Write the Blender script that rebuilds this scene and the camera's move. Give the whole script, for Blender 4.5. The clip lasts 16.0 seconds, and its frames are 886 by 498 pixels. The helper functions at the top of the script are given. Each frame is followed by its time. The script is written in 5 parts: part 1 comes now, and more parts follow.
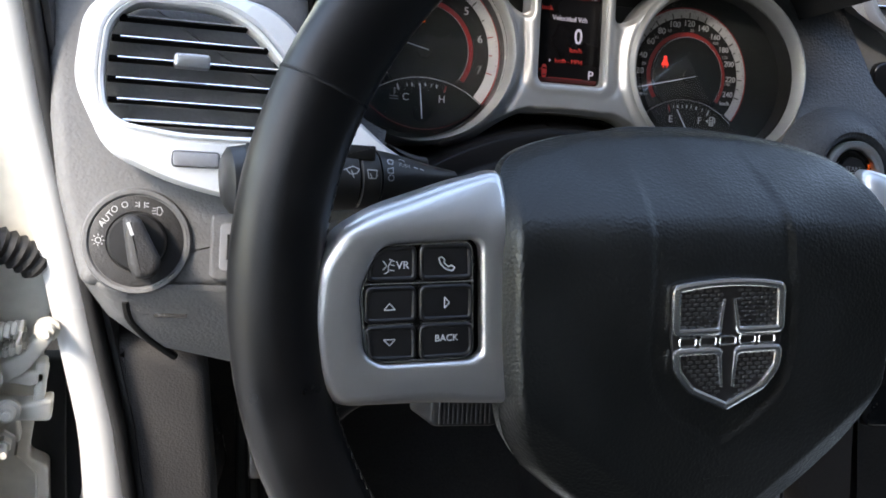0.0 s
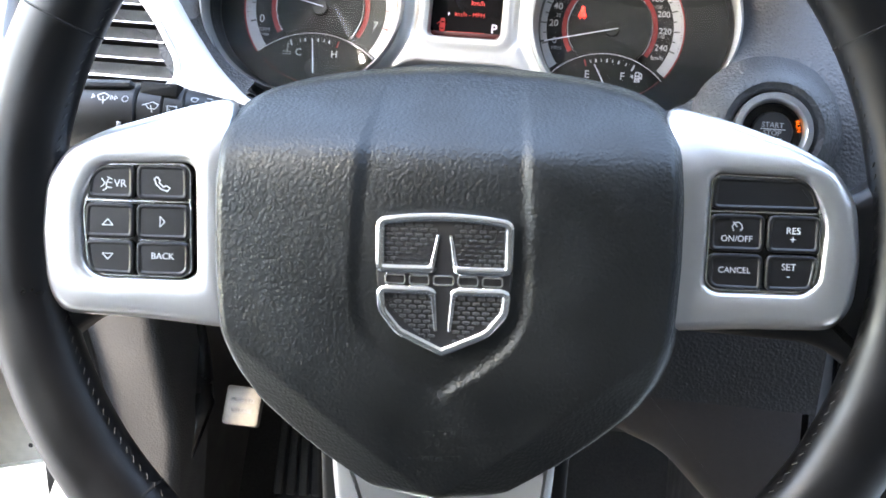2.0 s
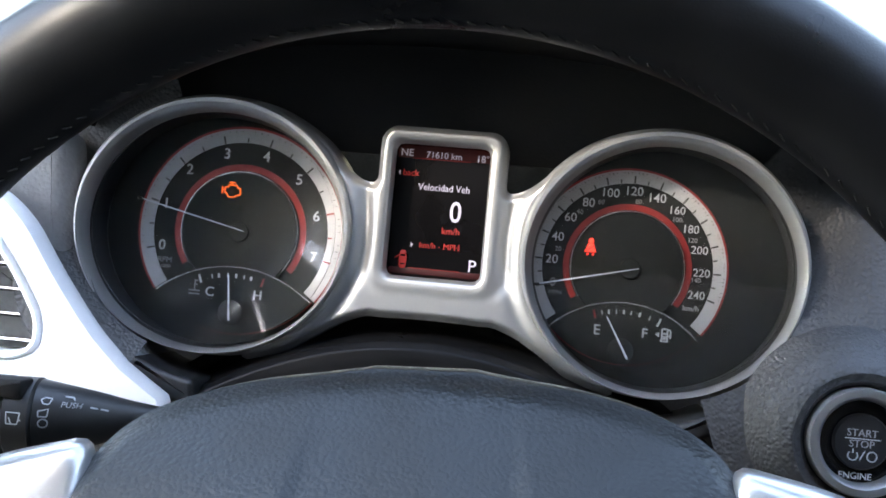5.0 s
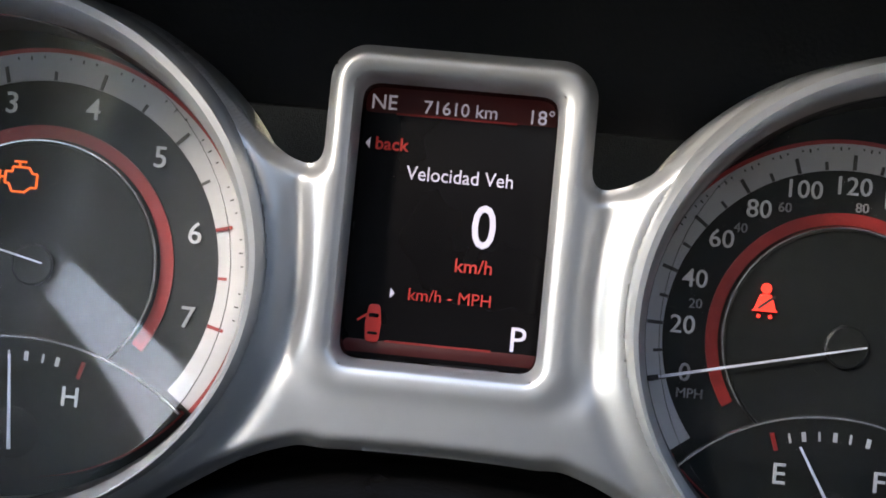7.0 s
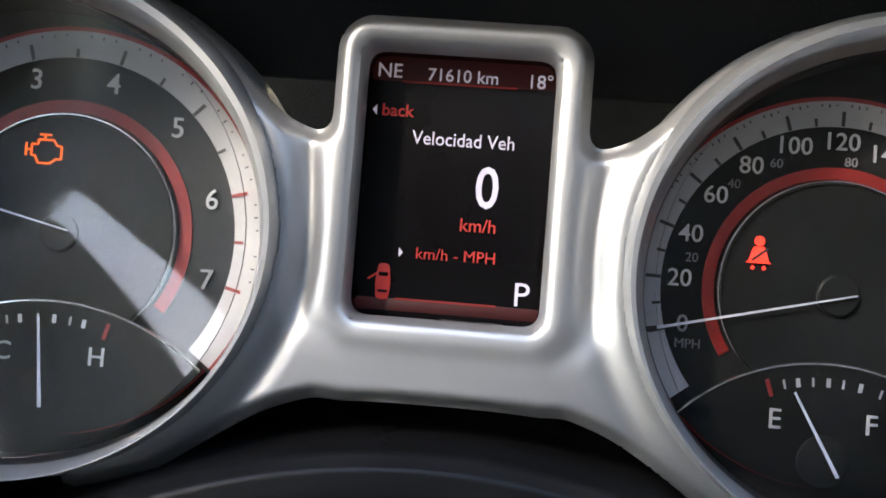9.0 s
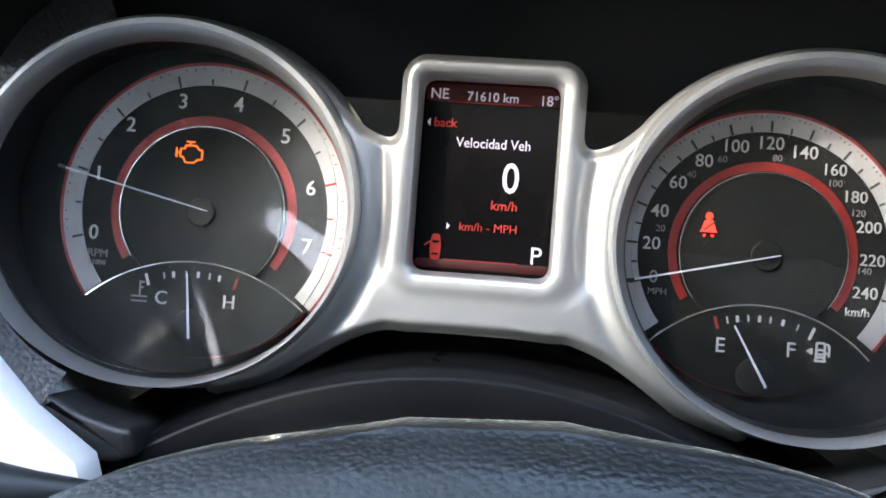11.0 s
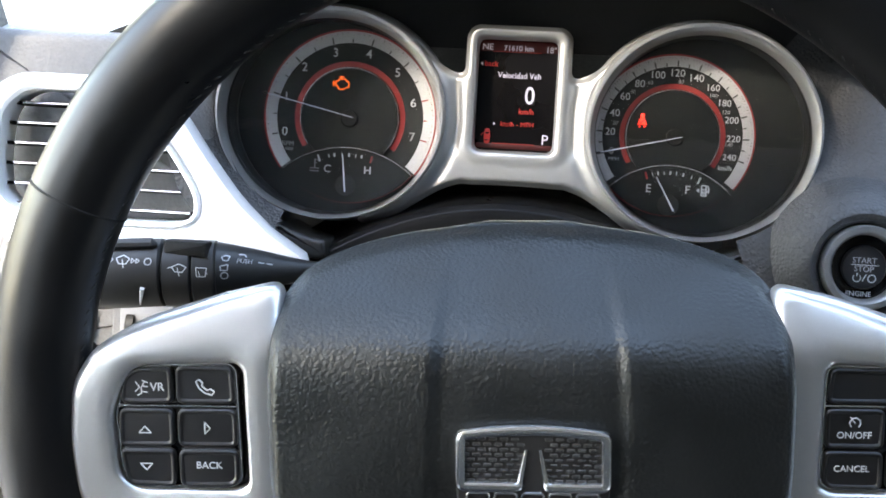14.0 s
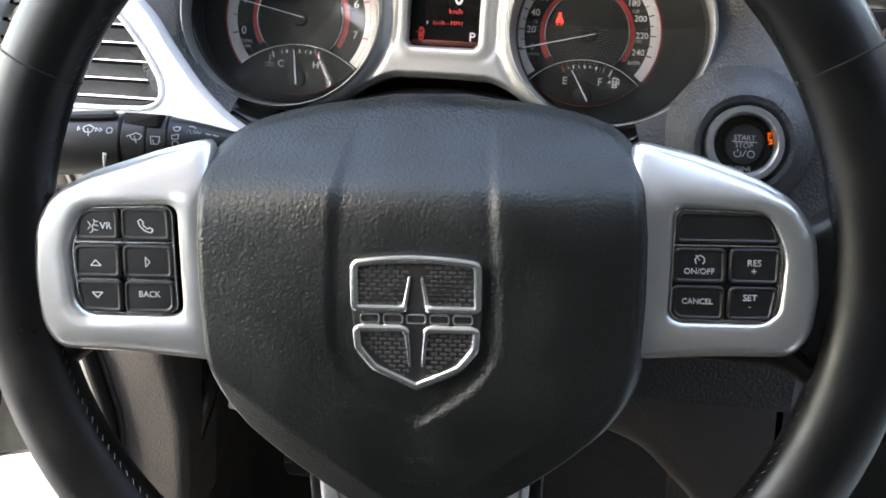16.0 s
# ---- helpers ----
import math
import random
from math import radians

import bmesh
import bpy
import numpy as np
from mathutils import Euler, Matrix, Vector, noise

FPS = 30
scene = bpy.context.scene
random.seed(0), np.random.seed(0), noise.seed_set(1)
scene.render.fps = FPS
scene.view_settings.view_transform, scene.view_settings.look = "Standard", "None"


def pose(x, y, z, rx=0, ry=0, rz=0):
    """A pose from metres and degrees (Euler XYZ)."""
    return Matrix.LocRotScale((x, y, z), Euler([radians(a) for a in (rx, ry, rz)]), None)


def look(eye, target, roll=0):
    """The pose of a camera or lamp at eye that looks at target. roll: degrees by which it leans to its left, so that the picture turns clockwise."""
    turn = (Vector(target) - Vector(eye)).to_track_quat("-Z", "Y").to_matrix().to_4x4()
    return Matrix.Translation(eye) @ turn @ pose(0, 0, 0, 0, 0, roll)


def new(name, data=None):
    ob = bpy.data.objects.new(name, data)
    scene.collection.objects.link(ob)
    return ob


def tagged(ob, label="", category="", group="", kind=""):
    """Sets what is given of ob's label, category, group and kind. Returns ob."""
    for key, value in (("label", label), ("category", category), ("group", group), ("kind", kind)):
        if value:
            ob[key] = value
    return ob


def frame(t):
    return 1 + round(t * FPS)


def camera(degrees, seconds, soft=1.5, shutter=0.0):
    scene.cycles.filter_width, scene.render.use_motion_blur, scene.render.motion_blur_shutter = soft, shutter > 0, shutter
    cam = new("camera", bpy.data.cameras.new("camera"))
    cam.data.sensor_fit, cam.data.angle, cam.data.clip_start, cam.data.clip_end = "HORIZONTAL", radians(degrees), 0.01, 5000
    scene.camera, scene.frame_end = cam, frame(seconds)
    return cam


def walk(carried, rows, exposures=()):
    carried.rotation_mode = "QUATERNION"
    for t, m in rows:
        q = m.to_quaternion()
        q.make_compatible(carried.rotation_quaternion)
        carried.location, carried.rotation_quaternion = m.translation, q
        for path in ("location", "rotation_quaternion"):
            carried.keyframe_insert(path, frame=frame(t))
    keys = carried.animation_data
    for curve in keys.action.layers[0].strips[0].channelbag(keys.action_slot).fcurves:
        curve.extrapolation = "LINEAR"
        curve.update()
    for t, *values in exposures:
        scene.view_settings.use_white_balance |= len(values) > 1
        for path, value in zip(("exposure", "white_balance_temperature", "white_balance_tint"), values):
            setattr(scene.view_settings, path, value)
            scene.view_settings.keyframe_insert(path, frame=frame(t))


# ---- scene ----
# Driver's place of a parked car, left door open: wheel, instruments, dashboard, footwell.

# ---------------------------------------------------------------- camera
cam = camera(45.8, 16.0, soft=1.7)
ROWS = [
    (0, -0.2518, -0.3632, 1.1889, 67.27, -8.61, -14.63),
    (0.5, -0.1857, -0.3917, 1.1738, 66.94, -6.60, -8.90),
    (1, -0.0959, -0.4065, 1.1759, 66.89, -3.93, -2.94),
    (1.5, -0.0125, -0.4032, 1.1650, 67.21, -3.20, 3.41),
    (2, 0.0512, -0.3921, 1.1703, 67.47, -2.37, 8.49),
    (2.5, 0.0420, -0.3724, 1.1938, 66.51, -4.54, 9.17),
    (3, 0.0504, -0.3525, 1.2440, 65.62, -3.42, 9.72),
    (3.5, 0.0539, -0.3503, 1.2610, 67.50, -2.29, 8.37),
    (3.7, 0.0571, -0.3499, 1.2606, 68.01, -2.15, 8.39),
    (5.8, 0.0101, -0.0974, 1.1734, 70.63, -3.01, 6.44),
    (6, 0.0076, -0.0739, 1.1653, 70.53, -2.95, 6.36),
    (6.5, -0.0047, -0.0253, 1.1509, 71.13, -3.88, 5.02),
    (7, -0.0073, -0.0064, 1.1484, 70.10, -4.07, 4.63),
    (7.5, -0.0058, -0.0080, 1.1446, 69.99, -3.76, 4.72),
    (8, -0.0059, -0.0080, 1.1434, 69.96, -3.25, 4.67),
    (8.2, -0.0062, -0.0080, 1.1431, 69.91, -3.20, 4.63),
    (10.3, 0.0025, -0.0648, 1.1529, 70.78, -2.02, 6.54),
    (10.5, 0.0020, -0.0739, 1.1571, 70.39, -2.08, 6.52),
    (11, 0.0048, -0.0961, 1.1669, 69.62, -1.77, 7.41),
    (11.5, 0.0068, -0.1199, 1.1724, 69.38, -1.31, 7.76),
    (12, 0.0120, -0.1436, 1.1828, 68.07, -0.75, 9.11),
    (12.5, 0.0111, -0.1724, 1.1929, 67.50, -0.59, 9.00),
    (13, 0.0112, -0.2067, 1.2124, 65.11, -0.54, 7.95),
    (13.5, -0.0062, -0.2524, 1.2128, 65.83, -1.54, 5.61),
    (14, -0.0052, -0.3096, 1.2464, 63.38, -1.14, 5.90),
    (14.5, -0.0229, -0.3725, 1.2538, 62.68, -2.08, 4.65),
    (15, -0.0189, -0.4133, 1.2469, 61.38, -1.94, 4.83),
    (15.2, -0.0131, -0.4182, 1.2499, 60.58, -2.00, 5.07),
    (15.5, 0.0086, -0.4141, 1.2309, 61.67, -1.25, 5.96),
    (16, 0.0708, -0.3797, 1.2274, 62.36, -0.41, 9.11),
]
EXPOSURES = [(0, 2.83, 8100, 12), (0.5, 3.26, 8170, 12), (1.0, 3.63, 8230, 12), (1.5, 4.12, 8270, 12), (2.0, 4.59, 8380, 12), (2.5, 4.92, 8500, 11), (3.0, 4.78, 8350, 10), (3.5, 4.28, 8400, 10),
             (6.0, 3.62, 7950, 12), (8.0, 3.35, 8050, 12), (10.5, 3.94, 8150, 11), (11.5, 4.1, 8350, 8), (12.0, 4.16, 8860, 9), (13.0, 4.03, 9000, 9), (14.0, 3.86, 8600, 10), (15.0, 3.8, 9450, 12), (16.0, 3.78, 9300, 12)]
walk(cam, [(t, pose(*p)) for t, *p in ROWS], EXPOSURES)

# ---------------------------------------------------------------- light
world = bpy.data.worlds.new("sky")
scene.world = world
world.use_nodes = True
wn = world.node_tree.nodes
sky = wn.new("ShaderNodeTexSky")
sky.sky_type = "NISHITA"
sky.sun_disc = False
sky.sun_elevation, sky.sun_rotation = radians(42), radians(-123)
sky.air_density, sky.dust_density = 1.0, 0.4
wn["Background"].inputs["Strength"].default_value = 0.205
world.node_tree.links.new(sky.outputs[0], wn["Background"].inputs[0])

sun = new("sun", bpy.data.lights.new("sun", "SUN"))
sun.data.energy, sun.data.angle, sun.data.color = 1.2, radians(10), (0.97, 0.98, 1.0)
sun.matrix_world = look((-3.1, -2.0, 4.375), (0, 0, 1.0))


# ---------------------------------------------------------------- materials
def mat(name, color, rough=0.5, metal=0.0, spec=0.5, bump=0.0, bscale=400.0, btype="noise", vary=0.12, vscale=30.0,
        emit=0.0, coat=0.0, rvary=0.1):
    """A surface with colour variation at two scales, uneven gloss and fine relief."""
    m = bpy.data.materials.new(name)
    m.use_nodes = True
    nt = m.node_tree
    b = nt.nodes["Principled BSDF"]
    n, link = nt.nodes, nt.links.new
    tc = n.new("ShaderNodeTexCoord")
    big, fine = n.new("ShaderNodeTexNoise"), n.new("ShaderNodeTexNoise")
    big.inputs["Scale"].default_value, fine.inputs["Scale"].default_value = vscale, vscale * 14
    big.inputs["Detail"].default_value = 4
    link(tc.outputs["Object"], big.inputs["Vector"])
    link(tc.outputs["Object"], fine.inputs["Vector"])
    add = n.new("ShaderNodeMath")
    add.operation = "ADD"
    link(big.outputs["Fac"], add.inputs[0])
    link(fine.outputs["Fac"], add.inputs[1])
    ramp = n.new("ShaderNodeMapRange")
    ramp.inputs["From Min"].default_value, ramp.inputs["From Max"].default_value = 0.6, 1.4
    ramp.inputs["To Min"].default_value, ramp.inputs["To Max"].default_value = 1 - vary, 1 + vary
    link(add.outputs[0], ramp.inputs["Value"])
    mix = n.new("ShaderNodeMix")
    mix.data_type, mix.blend_type = "RGBA", "MULTIPLY"
    mix.inputs["Factor"].default_value = 1.0
    mix.inputs[6].default_value = (*color, 1)
    link(ramp.outputs[0], mix.inputs[7])
    link(mix.outputs[2], b.inputs["Base Color"])
    rr = n.new("ShaderNodeMapRange")
    rr.inputs["From Min"].default_value, rr.inputs["From Max"].default_value = 0.3, 0.7
    rr.inputs["To Min"].default_value, rr.inputs["To Max"].default_value = max(0.02, rough - rvary), min(1, rough + rvary)
    link(big.outputs["Fac"], rr.inputs["Value"])
    link(rr.outputs[0], b.inputs["Roughness"])
    b.inputs["Metallic"].default_value = metal
    b.inputs["Specular IOR Level"].default_value = spec
    b.inputs["Coat Weight"].default_value = coat
    if emit:
        b.inputs["Emission Color"].default_value = (*color, 1)
        b.inputs["Emission Strength"].default_value = emit
    if bump:
        bm_ = n.new("ShaderNodeBump")
        bm_.inputs["Strength"].default_value = bump
        bm_.inputs["Distance"].default_value = 0.0006
        if btype == "grain":
            warp = n.new("ShaderNodeTexNoise")
            warp.inputs["Scale"].default_value = bscale * 0.7
            link(tc.outputs["Object"], warp.inputs["Vector"])
            wm = n.new("ShaderNodeMix")
            wm.data_type = "RGBA"
            wm.inputs["Factor"].default_value = 0.0014
            link(tc.outputs["Object"], wm.inputs[6])
            link(warp.outputs["Color"], wm.inputs[7])
            v = n.new("ShaderNodeTexVoronoi")
            v.feature = "SMOOTH_F1"
            v.inputs["Smoothness"].default_value = 0.25
            v.inputs["Scale"].default_value = bscale
            link(wm.outputs[2], v.inputs["Vector"])
            lim = n.new("ShaderNodeMapRange")
            lim.inputs["From Max"].default_value = 0.75
            lim.inputs["To Min"].default_value, lim.inputs["To Max"].default_value = 1.0, 0.0
            link(v.outputs["Distance"], lim.inputs["Value"])
            link(lim.outputs[0], bm_.inputs["Height"])
        else:
            t = n.new("ShaderNodeTexNoise")
            t.inputs["Scale"].default_value = bscale
            t.inputs["Detail"].default_value = 3
            link(tc.outputs["Object"], t.inputs["Vector"])
            link(t.outputs["Fac"], bm_.inputs["Height"])
        link(bm_.outputs[0], b.inputs["Normal"])
    return m


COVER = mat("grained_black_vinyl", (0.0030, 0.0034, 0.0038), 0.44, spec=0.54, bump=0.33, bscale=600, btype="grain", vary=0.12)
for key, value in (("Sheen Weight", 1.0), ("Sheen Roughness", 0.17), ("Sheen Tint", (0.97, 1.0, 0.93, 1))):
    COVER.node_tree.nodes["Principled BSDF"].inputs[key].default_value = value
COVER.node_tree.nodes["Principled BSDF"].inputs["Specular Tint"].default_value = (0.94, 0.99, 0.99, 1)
LEATHER = mat("smooth_black_leather", (0.0036, 0.0036, 0.0042), 0.36, spec=0.36, bump=0.10, bscale=1500, vary=0.15)
DASH = mat("grained_charcoal_plastic", (0.036, 0.037, 0.039), 0.5, spec=0.45, bump=0.6, bscale=600, btype="grain", vary=0.12)
DASHGREY = mat("grained_grey_plastic", (0.17, 0.17, 0.173), 0.5, spec=0.4, bump=0.32, bscale=560, btype="grain", vary=0.1)
PANEL = mat("fine_grained_grey_plastic", (0.20, 0.20, 0.202), 0.5, spec=0.4, bump=0.12, bscale=900, btype="grain", vary=0.08)
SHROUDMAT = mat("black_shroud_plastic", (0.006, 0.006, 0.0065), 0.34, spec=0.14, bump=0.1, bscale=900)
TRIMDARK = mat("plain_dark_plastic", (0.018, 0.018, 0.019), 0.45, bump=0.1, bscale=900)
HOODMAT = mat("matt_black_plastic", (0.013, 0.013, 0.0135), 0.7, spec=0.25, bump=0.2, bscale=900)
SILVER = mat("satin_silver_paint", (0.60, 0.60, 0.60), 0.32, metal=0.88, spec=0.5, vary=0.02, rvary=0.02)
BRIGHT = mat("bright_silver_paint", (0.86, 0.86, 0.86), 0.38, metal=0.2, vary=0.02, rvary=0.03)
BEZEL = mat("brushed_silver_bezel", (0.46, 0.46, 0.455), 0.46, metal=0.85, vary=0.02, rvary=0.02)
CHROME = mat("chrome", (0.92, 0.92, 0.93), 0.2, metal=1.0, vary=0.03, rvary=0.04)
GLOSS = mat("gloss_black_plastic", (0.008, 0.008, 0.009), 0.22, bump=0.02, bscale=800)
BUTTON = mat("satin_black_rubber", (0.009, 0.009, 0.010), 0.38, bump=0.08, bscale=1800)
PRINT = mat("white_print", (0.56, 0.57, 0.58), 0.6, spec=0.3, vary=0.04)
STALK = mat("satin_black_plastic", (0.020, 0.0205, 0.021), 0.42, spec=0.5, bump=0.06, bscale=1200)
DIAL = mat("dial_black", (0.009, 0.0102, 0.0105), 0.6, spec=0.25, bump=0.015, bscale=1500)
DIALIN = mat("dial_centre_black", (0.008, 0.0092, 0.0092), 0.45, spec=0.2, bump=0.03, bscale=2600)
SCALE = mat("dial_scale_grey", (0.33, 0.33, 0.34), 0.5, metal=0.0, vary=0.05)
RINGWALL = mat("shaded_silver_wall", (0.016, 0.016, 0.0165), 0.4, vary=0.05)
TICK = mat("tick_dark", (0.03, 0.03, 0.03), 0.5)
DIALRED = mat("dial_red", (0.18, 0.010, 0.009), 0.45, emit=0.008)
NUM = mat("dial_figures", (0.32, 0.33, 0.35), 0.5, emit=0.014, vary=0.02)
NUMDIM = mat("dial_figures_dim", (0.20, 0.20, 0.21), 0.5, vary=0.02)
NEEDLE = mat("needle_white", (0.45, 0.48, 0.56), 0.35, emit=0.01)
SCREEN = mat("screen_black", (0.004, 0.0035, 0.004), 0.3, spec=0.2, vary=0.02)
GLOWRED = mat("screen_red", (0.36, 0.024, 0.020), 0.5, emit=0.026, vary=0.02)
GLOWDIM = mat("screen_dim_red", (0.04, 0.004, 0.004), 0.4, emit=0.012, vary=0.05)
GLOWWHITE = mat("screen_white", (0.50, 0.48, 0.60), 0.5, emit=0.030, vary=0.02)
LAMPRED = mat("warning_red", (0.8, 0.03, 0.02), 0.5, emit=0.17, vary=0.02)
LAMPORANGE = mat("warning_orange", (0.80, 0.12, 0.010), 0.5, emit=0.11, vary=0.02)
WHITE = mat("white_car_paint", (0.84, 0.845, 0.84), 0.3, coat=0.3, bump=0.02, bscale=60, vary=0.03, vscale=6)
CREAM = mat("dusty_white_paint", (0.66, 0.64, 0.58), 0.5, bump=0.15, bscale=90, vary=0.12, vscale=9)
SEAL = mat("black_rubber_seal", (0.012, 0.012, 0.013), 0.6, bump=0.1, bscale=500)
GREYTRIM = mat("grey_kick_panel", (0.046, 0.045, 0.046), 0.55, bump=0.3, bscale=700, btype="grain")
CARPET = mat("black_carpet", (0.032, 0.032, 0.033), 0.95, bump=1.0, bscale=900, vary=0.4)
RUBBER = mat("worn_pedal_rubber", (0.045, 0.044, 0.043), 0.7, bump=0.4, bscale=500, vary=0.3)
METAL = mat("worn_steel", (0.17, 0.155, 0.135), 0.5, metal=0.5, bump=0.1, bscale=300, vary=0.2)
SLOTGREY = mat("grey_slot", (0.30, 0.30, 0.31), 0.4, vary=0.08)
THREAD = mat("grey_thread", (0.035, 0.035, 0.034), 0.8)
GROUND = mat("dusty_concrete", (0.36, 0.34, 0.31), 0.85, bump=0.6, bscale=40, vary=0.2, vscale=3)
WEAVE = mat("woven_black", (0.012, 0.012, 0.013), 0.45)
WEFT = mat("woven_grey", (0.045, 0.047, 0.05), 0.32, vary=0.2)
WALL = mat("grey_render", (0.16, 0.155, 0.15), 0.85, bump=0.5, bscale=60, vary=0.2, vscale=2)
CLOTH = mat("dark_blocker_cloth", (0.035, 0.034, 0.034), 0.9, bump=0.5, bscale=700)
VENTBLACK = mat("dull_vent_black", (0.004, 0.004, 0.0043), 0.75, spec=0.06, bump=0.1, bscale=900)
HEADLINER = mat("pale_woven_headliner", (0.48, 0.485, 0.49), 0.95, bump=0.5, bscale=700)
HOODSKIN = mat("dark_hood_plastic", (0.011, 0.011, 0.0115), 0.66, spec=0.2, bump=0.2, bscale=900)
PINK = mat("grey_brown_plastic", (0.034, 0.029, 0.028), 0.5, bump=0.2, bscale=700)

glass = bpy.data.materials.new("clear_lens")
glass.use_nodes = True
gb = glass.node_tree.nodes["Principled BSDF"]
gb.inputs["Base Color"].default_value = (1, 1, 1, 1)
gb.inputs["Roughness"].default_value = 0.03
gb.inputs["Transmission Weight"].default_value = 1.0
gb.inputs["IOR"].default_value = 1.26


# ---------------------------------------------------------------- building helpers
def part(name, bm, material, parent=None, label="", smooth=35, m=None):
    """One mesh object from a bmesh, under a thing or a part."""
    me = bpy.data.meshes.new(name)
    bmesh.ops.recalc_face_normals(bm, faces=bm.faces[:])
    bm.to_mesh(me)
    bm.free()
    me.materials.append(material)
    if smooth:
        me.shade_smooth()
        me.set_sharp_from_angle(angle=radians(smooth))
    ob = new(name, me)
    if parent:
        ob.parent = parent
    if m:
        ob.matrix_basis = m
    if label:
        ob["label"] = label
    return ob


def thing(name, m, label, category, group=""):
    return tagged(place(new(name), m), label, category, group)


def place(ob, m):
    ob.matrix_basis = m
    ob.empty_display_size = 0.05
    return ob


def frame_matrix(o, a, b, c):
    return Matrix(((a[0], b[0], c[0], o[0]), (a[1], b[1], c[1], o[1]), (a[2], b[2], c[2], o[2]), (0, 0, 0, 1)))


def loft(rings, closed=True, caps=(True, True), bm=None):
    """Joins rings of equal length into a skin."""
    bm = bm or bmesh.new()
    vs = [[bm.verts.new(p) for p in r] for r in rings]
    n = len(vs[0])
    for a, b in zip(vs, vs[1:]):
        for i in range(n if closed else n - 1):
            j = (i + 1) % n
            bm.faces.new((a[i], a[j], b[j], b[i]))
    if closed and caps[0]:
        bm.faces.new(vs[0][::-1])
    if closed and caps[1]:
        bm.faces.new(vs[-1])
    return bm


def rounded(pts, r, seg=5):
    """A closed outline with its corners rounded; r: one radius or one for each corner."""
    out, n = [], len(pts)
    for i, p in enumerate(pts):
        ri = r[i] if isinstance(r, (list, tuple)) else r
        p, a, b = Vector(p), Vector(pts[i - 1]), Vector(pts[(i + 1) % n])
        da, db = (a - p), (b - p)
        ra = min(ri, da.length * 0.45, db.length * 0.45)
        s, e = p + da.normalized() * ra, p + db.normalized() * ra
        for k in range(seg + 1):
            t = k / seg
            out.append(tuple((1 - t) ** 2 * s + 2 * t * (1 - t) * p + t * t * e))
    return out


def area2(pts):
    return sum(a[0] * b[1] - b[0] * a[1] for a, b in zip(pts, pts[1:] + pts[:1]))


def inset(pts, d):
    """The outline moved inwards by d."""
    s = 1 if area2(pts) > 0 else -1
    out, n = [], len(pts)
    for i in range(n):
        a, b, c = Vector(pts[i - 1]), Vector(pts[i]), Vector(pts[(i + 1) % n])
        e1, e2 = (b - a), (c - b)
        if e1.length < 1e-9:
            e1 = e2
        if e2.length < 1e-9:
            e2 = e1
        e1, e2 = e1.normalized(), e2.normalized()
        n1, n2 = Vector((-e1.y, e1.x)) * s, Vector((-e2.y, e2.x)) * s
        q = n1 + n2
        q = q / max(q.length_squared / 2, 0.5)
        out.append(tuple(b + q * d))
    return out


def lift(pts, z):
    return [(p[0], p[1], z(p[0], p[1]) if callable(z) else z) for p in pts]


def slab(pts, z0, z1, bevel=0.001, seg=3, bm=None):
    """A plate with an outline and a rounded front edge."""
    rings = [lift(pts, z0)]
    for k in range(seg + 1):
        a = math.pi / 2 * k / seg
        rings.append(lift(inset(pts, bevel * (1 - math.cos(a))), z1 - bevel + bevel * math.sin(a)))
    return loft(rings, bm=bm)


def band(outer, inner, z0, z1, bevel=0.001, zi=None, bm=None):
    """A frame between two outlines of equal count, with rounded edges."""
    zi = z0 if zi is None else zi
    return loft([lift(outer, z0), lift(outer, z1 - bevel), lift(inset(outer, bevel * 0.3), z1 - bevel * 0.3), lift(inset(outer, bevel), z1),
                 lift(inset(inner, -bevel), z1), lift(inset(inner, -bevel * 0.3), z1 - bevel * 0.3), lift(inner, z1 - bevel), lift(inner, zi)],
                caps=(False, False), bm=bm)


def box(x0, x1, y0, y1, z0, z1, r=0.002, bevel=0.001, bm=None):
    return slab(rounded([(x0, y0), (x1, y0), (x1, y1), (x0, y1)], r, 3), z0, z1, bevel, 2, bm)


def ellipse(cx, cy, rx, ry, n=64, a0=0.0):
    return [(cx + rx * math.cos(a0 + math.tau * i / n), cy + ry * math.sin(a0 + math.tau * i / n)) for i in range(n)]


def lathe(profile, n=64, cx=0.0, cy=0.0, sx=1.0, sy=1.0, caps=(False, False), bm=None):
    """Rings of (radius, height) round the local z axis."""
    return loft([[(x, y, z) for x, y in ellipse(cx, cy, r * sx, r * sy, n)] for r, z in profile], caps=caps, bm=bm)


def sector(r0, r1, a0, a1, z, n=60, cx=0.0, cy=0.0, bm=None, up=0.0003):
    """A flat curved strip, angles in degrees, with a little thickness."""
    bm = bm or bmesh.new()
    rows = []
    for i in range(n + 1):
        a = radians(a0 + (a1 - a0) * i / n)
        c, s = math.cos(a), math.sin(a)
        rows.append([bm.verts.new((cx + r * c, cy + r * s, h)) for r, h in ((r0, z), (r0, z + up), (r1, z + up), (r1, z))])
    for a, b in zip(rows, rows[1:]):
        for k in range(3):
            bm.faces.new((a[k], a[k + 1], b[k + 1], b[k]))
    return bm


